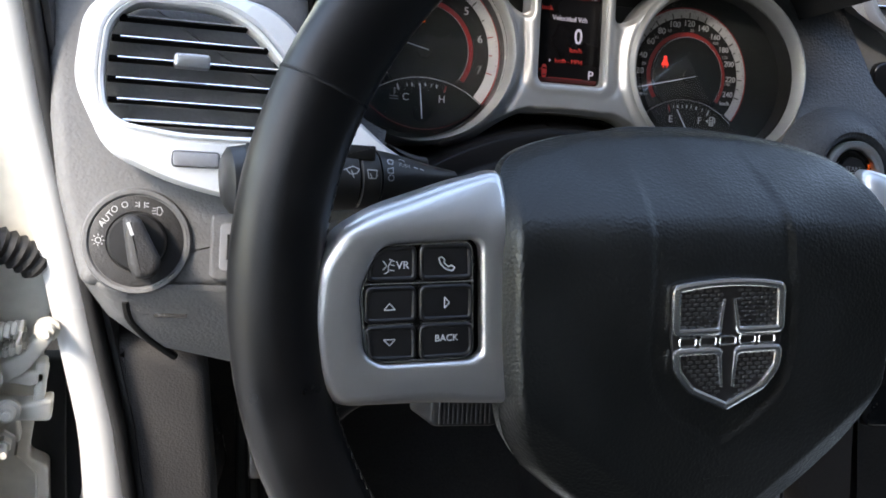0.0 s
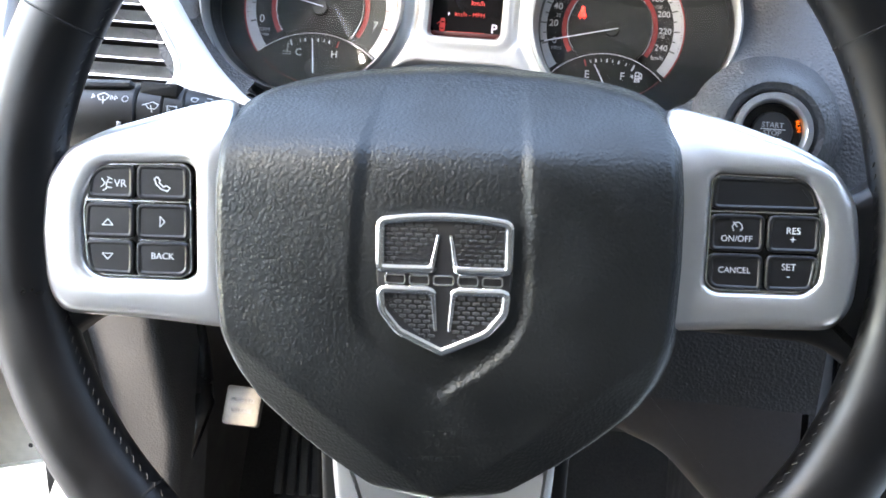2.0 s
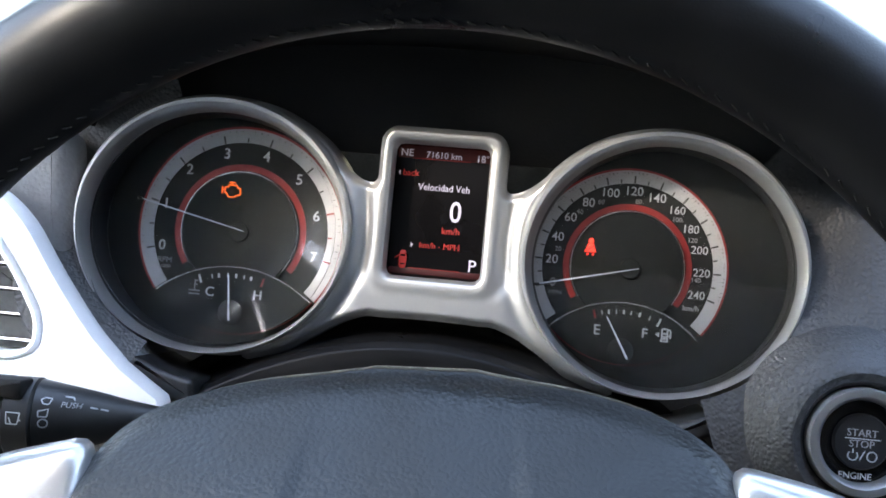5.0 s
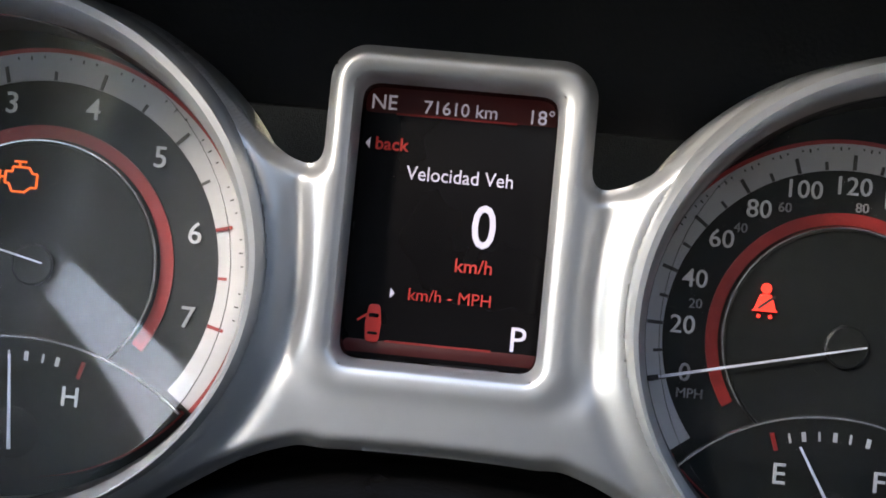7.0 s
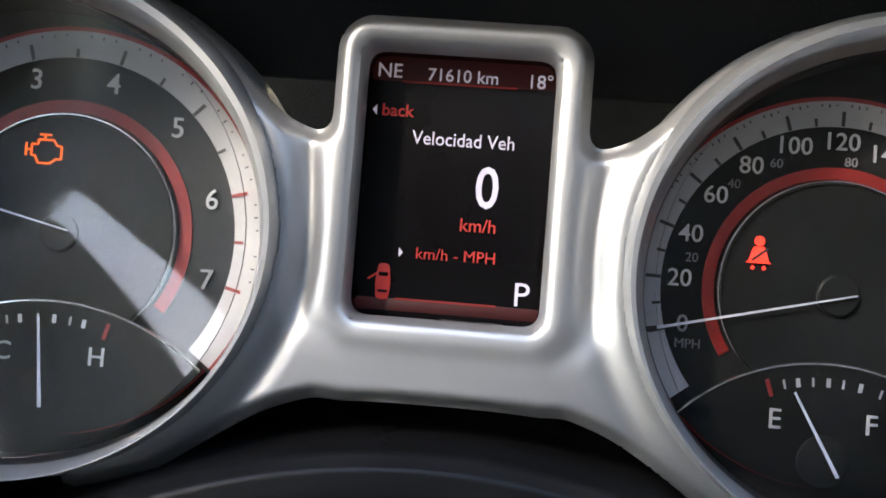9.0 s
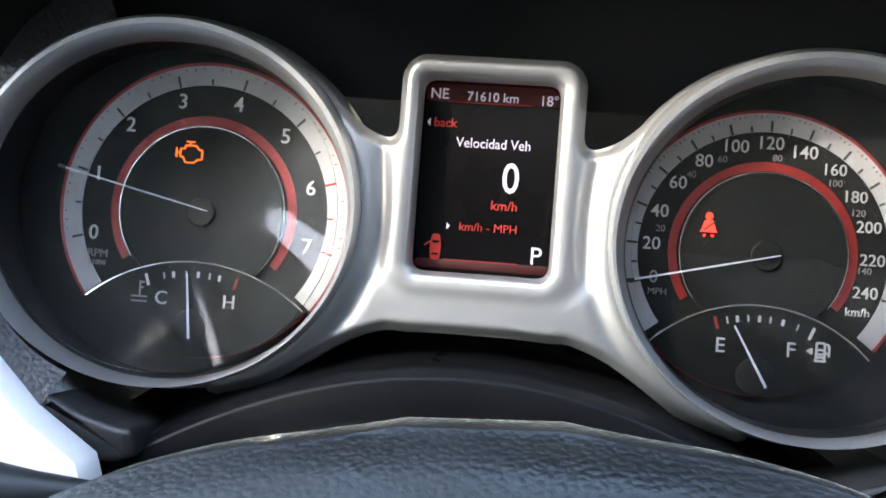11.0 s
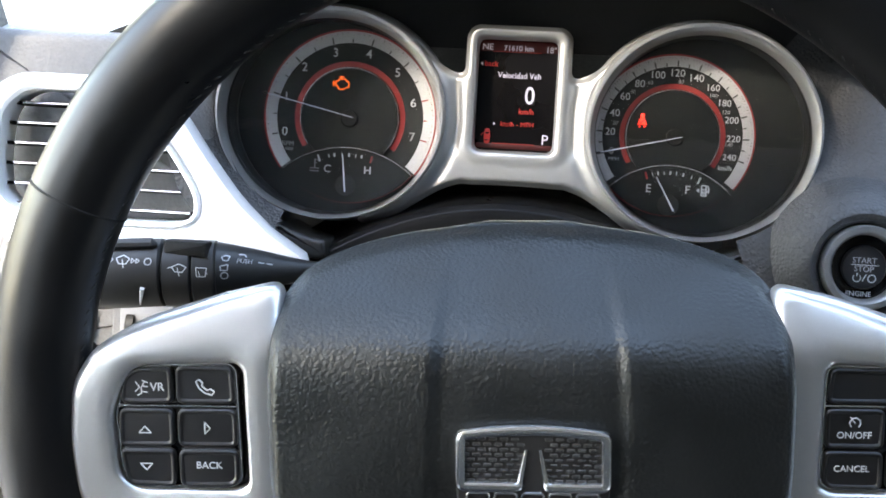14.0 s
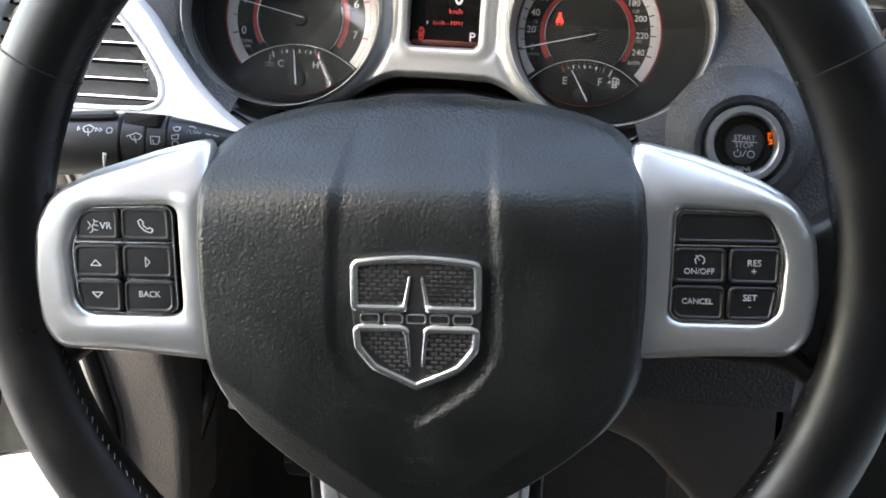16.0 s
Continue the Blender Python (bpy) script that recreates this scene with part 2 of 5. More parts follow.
def tube(path, r, seg=10, closed=False, bm=None, flat=1.0):
    """A round bar along a path; r: one radius or one for each point."""
    pts = [Vector(p) for p in path]
    n = len(pts)
    rings = []
    ref = Vector((0.013, 0.021, 1))
    for i, p in enumerate(pts):
        d = (pts[(i + 1) % n] - pts[i - 1]) if closed else (pts[min(i + 1, n - 1)] - pts[max(i - 1, 0)])
        d.normalize()
        x = d.cross(ref).normalized()
        y = x.cross(d)
        ri = r[i] if isinstance(r, (list, tuple)) else r
        rings.append([tuple(p + x * ri * math.cos(math.tau * k / seg) + y * ri * flat * math.sin(math.tau * k / seg)) for k in range(seg)])
    if closed:
        rings.append(rings[0])
    return loft(rings, caps=(not closed, not closed), bm=bm)


def bar(x0, y0, x1, y1, w, z, up=0.0003, w2=None, bm=None):
    """A straight flat mark from one point to another."""
    a, b = Vector((x0, y0)), Vector((x1, y1))
    n = (b - a).normalized()
    n = Vector((-n.y, n.x))
    w2 = w if w2 is None else w2
    pts = [tuple(a - n * w / 2), tuple(b - n * w2 / 2), tuple(b + n * w2 / 2), tuple(a + n * w / 2)]
    return loft([lift(pts, z), lift(pts, z + up)], bm=bm)


def grid(us, vs, fn, bm=None):
    """A skin over rows and columns; fn gives each point."""
    bm = bm or bmesh.new()
    rows = [[bm.verts.new(fn(u, v)) for u in us] for v in vs]
    for a, b in zip(rows, rows[1:]):
        for i in range(len(us) - 1):
            bm.faces.new((a[i], a[i + 1], b[i + 1], b[i]))
    return bm


def steps(a, b, n):
    return [a + (b - a) * i / n for i in range(n + 1)]


def smoothstep(a, b, x):
    t = min(1, max(0, (x - a) / (b - a)))
    return t * t * (3 - 2 * t)


def curve(table, x):
    """A value between the rows of a table of (x, y)."""
    return float(np.interp(x, [t[0] for t in table], [t[1] for t in table]))


def smooth_curve(table, x, w=0.006):
    """A table's value, averaged over a short stretch so that its corners are rounded."""
    return sum(curve(table, x + w * k / 4) for k in range(-4, 5)) / 9


def words(body, size, x, y, z, material, parent, name="lettering", align="CENTER", turn=0.0, bold=0.0, squeeze=1.0, up=0.0002):
    """Raised lettering in the built-in font, as a mesh."""
    cu = bpy.data.curves.new(name, "FONT")
    cu.body, cu.size, cu.align_x, cu.align_y, cu.extrude, cu.offset = body, size, align, "CENTER", up, bold
    cu.resolution_u = 3
    tmp = new(name, cu)
    me = bpy.data.meshes.new_from_object(tmp.evaluated_get(bpy.context.evaluated_depsgraph_get()))
    bpy.data.objects.remove(tmp)
    me.name = name
    me.materials.clear()
    me.materials.append(material)
    ob = new(name, me)
    ob.parent = parent
    ob.matrix_basis = pose(x, y, z, 0, 0, turn) @ Matrix.Diagonal((squeeze, 1, 1, 1))
    return ob


# Frames: x across, y up the face, z towards the driver.
WHEEL = frame_matrix((0, 0, 1.0), (0.99803, 0.04011, 0.04826), (-0.05822, 0.30521, 0.9505), (0.0234, -0.95144, 0.30695))
FACE = frame_matrix((-0.0168, 0.18523, 1.06748), (1, 0, 0), (0, 0.36879, 0.92951), (0, -0.92951, 0.36879))

# ---------------------------------------------------------------- steering wheel
wheel = thing("steering_wheel", WHEEL, "black leather steering wheel with silver spokes and button pads", "steering wheel")
RC, RR, RT, RD = 0.0140, 0.1930, 0.0192, 0.016


def rim_point(a, k, grow=0.0):
    """A point on the rim's skin: a round the wheel, k round the tube, in radians."""
    c, s = math.cos(a), math.sin(a)
    r = RR + (RT + grow) * math.cos(k)
    return (r * c, RC + r * s, -0.020 + (RD + grow) * math.sin(k))


rim_bm = loft([[rim_point(math.tau * i / 128, math.tau * k / 28) for k in range(28)] for i in range(129)], caps=(False, False))
bmesh.ops.remove_doubles(rim_bm, verts=rim_bm.verts[:], dist=1e-6)
rim = part("rim", rim_bm, LEATHER, wheel, "smooth black leather rim")
for a in (26.5, 153.5, 315, 223):
    bm = loft([[rim_point(radians(a + d), math.tau * k / 28, g) for k in range(28)] for d, g in ((-0.22, -0.0004), (-0.12, 0.0003), (0.12, 0.0003), (0.22, -0.0004))],
              caps=(False, False))
    part("seam", bm, HOODMAT, rim)
bm = bmesh.new()
for i in range(220):
    a = math.tau * i / 220
    p, q = Vector(rim_point(a, radians(164), 0.0002)), Vector(rim_point(a + 0.013, radians(158), 0.0002))
    tube([p, q], 0.00028, 5, bm=bm)
part("stitching", bm, THREAD, rim, "grey stitches along the inner edge")

# Airbag cover: rows up the face, columns across it.
HALF = [(-0.1062, 0.004), (-0.1050, 0.016), (-0.1010, 0.032), (-0.0890, 0.0520), (-0.0770, 0.0680), (-0.0630, 0.0835), (-0.0500, 0.0920), (-0.0385, 0.0962), (-0.0260, 0.0982), (0.0, 0.0998), (0.030, 0.1000),
        (0.048, 0.0985), (0.058, 0.0960), (0.0660, 0.0915), (0.0715, 0.0858), (0.0756, 0.0775), (0.0789, 0.0665), (0.0818, 0.0525), (0.0840, 0.0385), (0.0853, 0.0245), (0.0860, 0.012), (0.0863, 0.003)]
TOP_EDGE = sorted((h, y) for y, h in HALF if y > 0.045)


def half_width(y):
    return max(0.003, smooth_curve(HALF, y, 0.003))


def channel(x, y):
    """How far a point lies inside the shallow centre panel that narrows round the badge."""
    half = smooth_curve([(-0.0535, 0.001), (-0.046, 0.014), (-0.034, 0.0285), (-0.026, 0.0335), (-0.012, 0.0362), (0.02, 0.0352), (0.05, 0.0335), (0.09, 0.029)], y, 0.004)
    return half + 0.002 - abs(x - 0.0005)


def cover(u, v):
    y = v
    half = half_width(y)
    x = u * half
    edge = min(half - abs(x), (y + 0.1062) * 0.8, (curve(TOP_EDGE, abs(x)) - y) * 1.3)
    z = 0.0065 - 0.6 * x * x - 0.5 * (y - 0.01) ** 2
    z -= (0.011 - 0.006 * smoothstep(0.03, 0.06, y)) * (1 - smoothstep(0, 0.009, edge)) ** 2
    # the top bends back towards the instruments
    z -= 1.5 * 0.006 * math.log1p(math.exp((y - 0.049) / 0.006))
    z -= 0.004 * smoothstep(0.04, 0.11, -y)
    # a crease bends the lower flanks back
    z -= 0.50 * max(0, abs(x) * 0.75 - y - 0.101)
    z -= 0.0019 * smoothstep(0, 0.0042, channel(x, y)) * smoothstep(-0.058, -0.050, y) * smoothstep(0.080, 0.058, y)
    return (x - 0.0012, y, z)


us = [math.sin(math.pi / 2 * t) for t in steps(-1, 1, 170)]
vs = [-0.00995 + 0.09625 * math.sin(math.pi / 2 * t) for t in steps(-1, 1, 130)]
bm = grid(us, vs, cover)
edge_verts = [e for e in bm.edges if e.is_boundary]
ext = bmesh.ops.extrude_edge_only(bm, edges=edge_verts)["geom"]
for v in ext:
    if isinstance(v, bmesh.types.BMVert):
        v.co.z -= 0.013
        v.co.x *= 0.98
        v.co.y *= 0.992
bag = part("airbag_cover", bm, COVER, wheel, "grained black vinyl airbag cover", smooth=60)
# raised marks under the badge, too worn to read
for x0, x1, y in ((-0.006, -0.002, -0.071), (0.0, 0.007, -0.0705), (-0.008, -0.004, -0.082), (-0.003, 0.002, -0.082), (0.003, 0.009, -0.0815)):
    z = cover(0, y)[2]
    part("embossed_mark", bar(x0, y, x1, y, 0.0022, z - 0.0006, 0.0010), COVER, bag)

# Badge: shield with four chrome-edged cells on a woven black ground.
BX, BY = 0.0009, -0.0085
badge = part("badge", slab(rounded([(BX - 0.0275, BY + 0.027), (BX - 0.0278, BY + 0.004), (BX - 0.0255, BY - 0.011), (BX - 0.0185, BY - 0.020), (BX, BY - 0.0285),
                                    (BX + 0.0185, BY - 0.020), (BX + 0.0255, BY - 0.011), (BX + 0.0278, BY + 0.004), (BX + 0.0275, BY + 0.027), (BX, BY + 0.0282)][::-1], 0.002, 3),
                           0.002, 0.0062, 0.0008), WEAVE, wheel, "shield badge, black with chrome edges")


def chrome_line(path, w, closed=False, name="chrome_edge"):
    return part(name, tube([(BX + x, BY + y, 0.0066) for x, y in path], w, 10, closed, flat=0.8), CHROME, badge)


def bent(pts, r, seg=4):
    """An open line with rounded bends."""
    out = [pts[0]]
    for a, p, b in zip(pts, pts[1:], pts[2:]):
        p, a, b = Vector(p), Vector(a), Vector(b)
        s, e = p + (a - p).normalized() * r, p + (b - p).normalized() * r
        out += [tuple((1 - t) ** 2 * s + 2 * t * (1 - t) * p + t * t * e) for t in steps(0, 1, seg)]
    return out + [pts[-1]]


for sx in (-1, 1):
    top = bent([(-0.0004 * sx, 0.0278), (0.0080 * sx, 0.0276), (0.0170 * sx, 0.0269), (0.0262 * sx, 0.0256), (0.0262 * sx, 0.0064), (0.0050 * sx, 0.0064), (0.0025 * sx, 0.0205)], 0.0022)
    chrome_line(top, [0.0020] * (len(top) - 3) + [0.0014, 0.0011, 0.0007])
    low = bent([(0.0028 * sx, -0.0185), (0.0043 * sx, -0.0022), (0.0258 * sx, -0.0022), (0.0250 * sx, -0.0105), (0.0180 * sx, -0.0190), (-0.0004 * sx, -0.0273)], 0.0022)
    chrome_line(low, [0.0008, 0.0012] + [0.0019] * (len(low) - 2))
for i in range(5):
    x0, x1 = BX - 0.0238 + i * 0.0099, BX - 0.0158 + i * 0.0099
    part("chrome_bar", tube([(x, y, 0.0064) for x, y in rounded([(x0, BY + 0.0003), (x1, BY + 0.0003), (x1, BY + 0.0039), (x0, BY + 0.0039)], 0.0012, 3)], 0.00055, 6, True), CHROME, badge)
bm = bmesh.new()
for j in range(26):
    for i in range(13):
        x, y = -0.0245 + 0.0040 * i + 0.0020 * (j % 2), -0.0245 + 0.00195 * j
        lim = 0.0248 if y > -0.009 else 0.0248 - (-0.009 - y) * 1.25
        if abs(x) > lim or (-0.0035 < y < 0.0065) or abs(x) < 0.004:
            continue
        box(BX + x - 0.0014, BX + x + 0.0014, BY + y - 0.00062, BY + y + 0.00062, 0.006, 0.0067, 0.0004, 0.0003, bm=bm)
part("weave", bm, WEFT, badge)


# Spokes: leather base, silver shell, button pad.
def mirrored(pts, sx):
    return pts if sx < 0 else [(-x, y) for x, y in pts][::-1]


SPOKE = [(-0.094, 0.0680), (-0.120, 0.0620), (-0.1475, 0.0525), (-0.1640, 0.0430), (-0.1735, 0.0290), (-0.1760, 0.0050), (-0.1735, -0.0180), (-0.1655, -0.0290), (-0.130, -0.0300), (-0.090, -0.0330)]
PAD_FIT = {-1: (0.992, -0.0011), 1: (0.955, 0.0020)}
PAD = [(-0.1478, 0.0388), (-0.1105, 0.0400), (-0.1075, 0.0370), (-0.1065, -0.0080), (-0.1110, -0.0110), (-0.1480, -0.0110), (-0.1545, -0.0060), (-0.1565, 0.020)]


def spoke_z(x, y):
    """The shell falls away towards its top edge and its outer end."""
    return -0.0085 - 0.010 * smoothstep(0.040, 0.068, y) - 0.001 * smoothstep(0.155, 0.172, abs(x))


pads = {}
for sx in (-1, 1):
    base = rounded(mirrored([(-0.090, 0.048), (-0.138, 0.034), (-0.164, 0.030), (-0.180, 0.042), (-0.192, 0.056), (-0.192, -0.055), (-0.174, -0.044), (-0.156, -0.030), (-0.090, -0.026)], sx), 0.012, 5)
    part("spoke_base", slab(base, -0.036, -0.0165, 0.007, 4), LEATHER, wheel)
    o = rounded(mirrored(SPOKE if sx < 0 else [(x * 0.960, y * (1.0 if y > 0 else 0.80)) for x, y in SPOKE], sx), 0.006, 4)
    p = rounded(mirrored([((a if sx < 0 else -0.0065 + a * 0.94), PAD_FIT[sx][1] + b * PAD_FIT[sx][0]) for a, b in PAD], sx), [0.006, 0.004, 0.004, 0.005, 0.005, 0.006, 0.006, 0.006][::1 if sx < 0 else -1], 5)
    n = 96

    def resample(pts, n=n):
        ps = [Vector(q) for q in pts] + [Vector(pts[0])]
        acc = [0.0]
        for a, b in zip(ps, ps[1:]):
            acc.append(acc[-1] + (b - a).length)
        res = []
        for i in range(n):
            d = acc[-1] * i / n
            res.append((float(np.interp(d, acc, [q.x for q in ps])), float(np.interp(d, acc, [q.y for q in ps]))))
        return res

    def by_angle(pts, n=n):
        """The outline met by rays from the pad's middle."""
        cx, cy = 0.1310 * sx, 0.0150
        ps = resample(pts, 900)
        ang = sorted(((math.atan2(y - cy, x - cx)), x, y) for x, y in ps)
        aa = [q[0] for q in ang]
        res = []
        for i in range(n):
            a = -math.pi + math.tau * i / n
            res.append((float(np.interp(a, aa, [q[1] for q in ang], period=math.tau)), float(np.interp(a, aa, [q[2] for q in ang], period=math.tau))))
        return res

    oo, pp = by_angle(o, 160), by_angle(p, 160)
    raw = by_angle(rounded(mirrored(PAD, sx), 0.005, 5), 160)
    rings = [lift(oo, -0.028)]
    for k in range(5):
        a = math.pi / 2 * k / 4
        w = 0.006 * (1 - math.cos(a))
        q = [(x + (px - x) * min(0.5, w / max(0.006, math.hypot(px - x, py - y))), y + (py - y) * min(0.5, w / max(0.006, math.hypot(px - x, py - y)))) for (x, y), (px, py) in zip(oo, pp)]
        rings.append([(x, y, spoke_z(x, y) - 0.006 * (1 - math.sin(a))) for x, y in q])
    for f, dz in ((0.6, 0.0), (0.88, 0.0), (0.96, -0.0008), (1.0, -0.0022), (1.0, -0.006)):
        rings.append([(x + (px - x) * f, y + (py - y) * f, spoke_z(x + (px - x) * f, y + (py - y) * f) + dz) for (x, y), (px, py) in zip(oo, pp)])
    if sx < 0:
        rings = [[(x - 0.0012 - 0.003 * smoothstep(0.12, 0.16, -x), y, z) for x, y, z in r] for r in rings]
    shell = part("spoke_shell", loft(rings, caps=(False, False)), SILVER, wheel, "satin silver spoke shell", smooth=50)
    pad = part("button_pad", slab(raw, -0.020, -0.0125, 0.0006), GLOSS, wheel, "gloss black pad of buttons", m=pose(-0.0038 if sx < 0 else 0.0065, PAD_FIT[sx][1], 0) @ Matrix.Diagonal((1.0 if sx < 0 else 0.94, PAD_FIT[sx][0], 1, 1)))
    pads[sx] = pad
    part("chrome_edge", tube([(x, y, -0.0118) for x, y in inset(raw, 0.0008)], 0.0005, 6, True), CHROME, pad)


def button(pad, pts, name="button"):
    o = rounded(pts, 0.0034, 4)
    bm = loft([lift(o, -0.0128), lift(o, -0.0104), lift(inset(o, 0.0005), -0.0099), lift(inset(o, 0.0011), -0.0098), lift(inset(o, 0.0014), -0.0099), lift(inset(o, 0.0020), -0.0104)])
    return part(name, bm, BUTTON, pad, smooth=25)


def icon(pad, lines, name="symbol", w=0.0004, z=-0.0101, material=None):
    """A symbol drawn with thin raised lines."""
    bm = bmesh.new()
    for ln in lines:
        for a, b in zip(ln, ln[1:]):
            bar(a[0], a[1], b[0], b[1], w, z, 0.0002, bm=bm)
    return part(name, bm, material or PRINT, pad, smooth=0)


L = pads[-1]
b1 = button(L, [(-0.1535, 0.0235), (-0.1325, 0.0235), (-0.1325, 0.0384), (-0.1475, 0.0378), (-0.1525, 0.0330)])
b2 = button(L, [(-0.1312, 0.0235), (-0.1082, 0.0235), (-0.1088, 0.0385), (-0.1312, 0.0386)])
part("chrome_line", bar(-0.1545, 0.0226, -0.1075, 0.0226, 0.0006, -0.0115, 0.001), CHROME, L)
b3 = button(L, [(-0.1545, 0.0062), (-0.1325, 0.0062), (-0.1325, 0.0215), (-0.1540, 0.0215)])
b4 = button(L, [(-0.1312, 0.0062), (-0.1078, 0.0062), (-0.1080, 0.0215), (-0.1312, 0.0215)])
b5 = button(L, [(-0.1520, -0.0095), (-0.1325, -0.0100), (-0.1325, 0.0052), (-0.1545, 0.0052)])
b6 = button(L, [(-0.1312, -0.0100), (-0.1105, -0.0098), (-0.1076, -0.0070), (-0.1076, 0.0052), (-0.1312, 0.0052)])
part("chrome_line", bar(-0.1530, 0.0057, -0.1340, 0.0057, 0.0004, -0.0112, 0.001), CHROME, L)
part("chrome_line", bar(-0.1300, 0.0057, -0.1090, 0.0057, 0.0004, -0.0112, 0.001), CHROME, L)
words("VR", 0.0046, -0.1385, 0.0300, -0.0103, PRINT, b1)
icon(b1, [[(-0.1462, 0.0268), (-0.1446, 0.0276), (-0.1446, 0.0300), (-0.1432, 0.0324)], [(-0.1468, 0.0322), (-0.1452, 0.0300), (-0.1470, 0.0284)],
          [(-0.1442, 0.0328), (-0.1420, 0.0318)], [(-0.1442, 0.0306), (-0.1420, 0.0302)], [(-0.1442, 0.0284), (-0.1422, 0.0280)]], w=0.0004)
icon(b2, [[(-0.1232, 0.0325), (-0.1222, 0.0300), (-0.1200, 0.0280), (-0.1172, 0.0272), (-0.1162, 0.0286), (-0.1178, 0.0296), (-0.1190, 0.0290), (-0.1210, 0.0308), (-0.1206, 0.0320),
           (-0.1220, 0.0333), (-0.1232, 0.0325)]], w=0.0005)
icon(b3, [[(-0.1464, 0.0118), (-0.1416, 0.0118), (-0.1440, 0.0144), (-0.1464, 0.0118)]])
icon(b4, [[(-0.1205, 0.0162), (-0.1205, 0.0116), (-0.1184, 0.0139), (-0.1205, 0.0162)]])
icon(b5, [[(-0.1464, -0.0006), (-0.1416, -0.0006), (-0.1440, -0.0032), (-0.1464, -0.0006)]])
words("BACK", 0.0040, -0.1194, -0.0012, -0.0103, PRINT, b6)

R = pads[1]
button(R, [(0.1082, 0.0245), (0.1545, 0.0245), (0.1518, 0.0330), (0.1465, 0.0380), (0.1092, 0.0386)])
part("chrome_line", bar(0.1075, 0.0236, 0.1550, 0.0236, 0.0006, -0.0115, 0.001), CHROME, R)
c1 = button(R, [(0.1080, 0.0066), (0.1310, 0.0066), (0.1310, 0.0225), (0.1080, 0.0225)])
c2 = button(R, [(0.1324, 0.0066), (0.1545, 0.0066), (0.1545, 0.0225), (0.1324, 0.0225)])
c3 = button(R, [(0.1108, -0.0098), (0.1310, -0.0100), (0.1310, 0.0056), (0.1078, 0.0056), (0.1078, -0.0070)])
c4 = button(R, [(0.1324, -0.0100), (0.1520, -0.0095), (0.1545, 0.0056), (0.1324, 0.0056)])
words("ON/OFF", 0.0037, 0.1194, 0.0120, -0.0103, PRINT, c1)
icon(c1, [[(0.1180, 0.0155), (0.1173, 0.0172), (0.1182, 0.0188), (0.1199, 0.0192), (0.1213, 0.0182), (0.1216, 0.0166), (0.1208, 0.0155)], [(0.1195, 0.0170), (0.1176, 0.0194)]])
words("RES", 0.0040, 0.1432, 0.0160, -0.0103, PRINT, c2)
words("+", 0.0044, 0.1432, 0.0122, -0.0103, PRINT, c2)
words("CANCEL", 0.0036, 0.1190, -0.0015, -0.0103, PRINT, c3)
words("SET", 0.0040, 0.1420, 0.0005, -0.0103, PRINT, c4)
words("-", 0.0044, 0.1420, -0.0032, -0.0103, PRINT, c4)

# Lower spoke: two silver prongs with a black gap.
for sx in (-1, 1):
    o = rounded([(sx * 0.008, -0.086), (sx * 0.050, -0.066), (sx * 0.048, -0.095), (sx * 0.043, -0.135), (sx * 0.046, -0.162), (sx * 0.012, -0.166), (sx * 0.0075, -0.12)], 0.004, 3)
    part("lower_prong", slab(o, -0.034, -0.014, 0.004, 4), SILVER, wheel, "satin silver lower spoke prong")
part("lower_spoke", slab(rounded([(-0.056, -0.06), (0.056, -0.06), (0.05, -0.172), (-0.05, -0.172)], 0.006), -0.040, -0.020, 0.003), LEATHER, wheel)
part("hub", lathe([(0.055, -0.11), (0.060, -0.07), (0.060, -0.045)], 48, caps=(True, True)), TRIMDARK, wheel)

# ---------------------------------------------------------------- instrument cluster
cluster = thing("instrument_cluster", FACE, "twin-dial instrument cluster in a brushed silver bezel, ignition on", "instrument cluster")
DX = 0.0813


def ring_skin(sx, wall=False):
    """One silver ring: an outer flank, a rounded lip and a deep inner wall."""
    cx, n = (0.0888 if sx > 0 else -0.0896), 96
    prof = [(1.016, -0.010, 0, 0), (1.014, 0.0015, 0, 0), (1.010, 0.0060, 0, 0.2), (1.002, 0.0110, 0, 0.7), (0.997, 0.0150, 0, 1), (0.988, 0.0178, 0, 1), (0.975, 0.0193, 0.0, 1), (0.960, 0.0193, 0.1, 1), (0.948, 0.0178, 0.2, 1), (0.940, 0.0155, 0.3, 1), (0.930, 0.0122, 0.45, 0.95), (0.918, 0.0085, 0.65, 0.7)]
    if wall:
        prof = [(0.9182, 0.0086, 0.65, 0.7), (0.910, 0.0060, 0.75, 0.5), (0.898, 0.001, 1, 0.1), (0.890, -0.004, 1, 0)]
    rings = []
    for s, z, k, lip in prof:
        ring = []
        for i in range(n):
            a = math.tau * i / n
            c, q = math.cos(a), math.sin(a)
            outer = 0.5 + 0.5 * c * sx
            s_ = s - 0.030 * lip * (1 - outer) ** 1.5
            zz = z + (0.006 * outer - 0.004) * (1 if z > 0.005 else 0)
            ring.append((cx + (0.0565 if sx > 0 else 0.0578) * s_ * c + sx * 0.0015 * k, 0.0022 - 0.0022 * smoothstep(1.0, 0.935, s) + 0.0533 * s_ * q, zz))
        rings.append(ring)
    return loft(rings, caps=(False, False))


for sx in (-1, 1):
    ring = part("dial_ring", ring_skin(sx), BEZEL, cluster, "brushed silver ring", smooth=50)
    # Deep silver wall, coloured dark to stand in for its shade and dark reflection.
    part("inner_wall", ring_skin(sx, True), RINGWALL, ring, "silver inner wall, its shade put into a dark colour", smooth=50)

# Silver plate round the screen and down between the rings, one pressed skin
OPEN = (-0.0003, 0.0151, 0.0203, 0.0281, 0.0040)


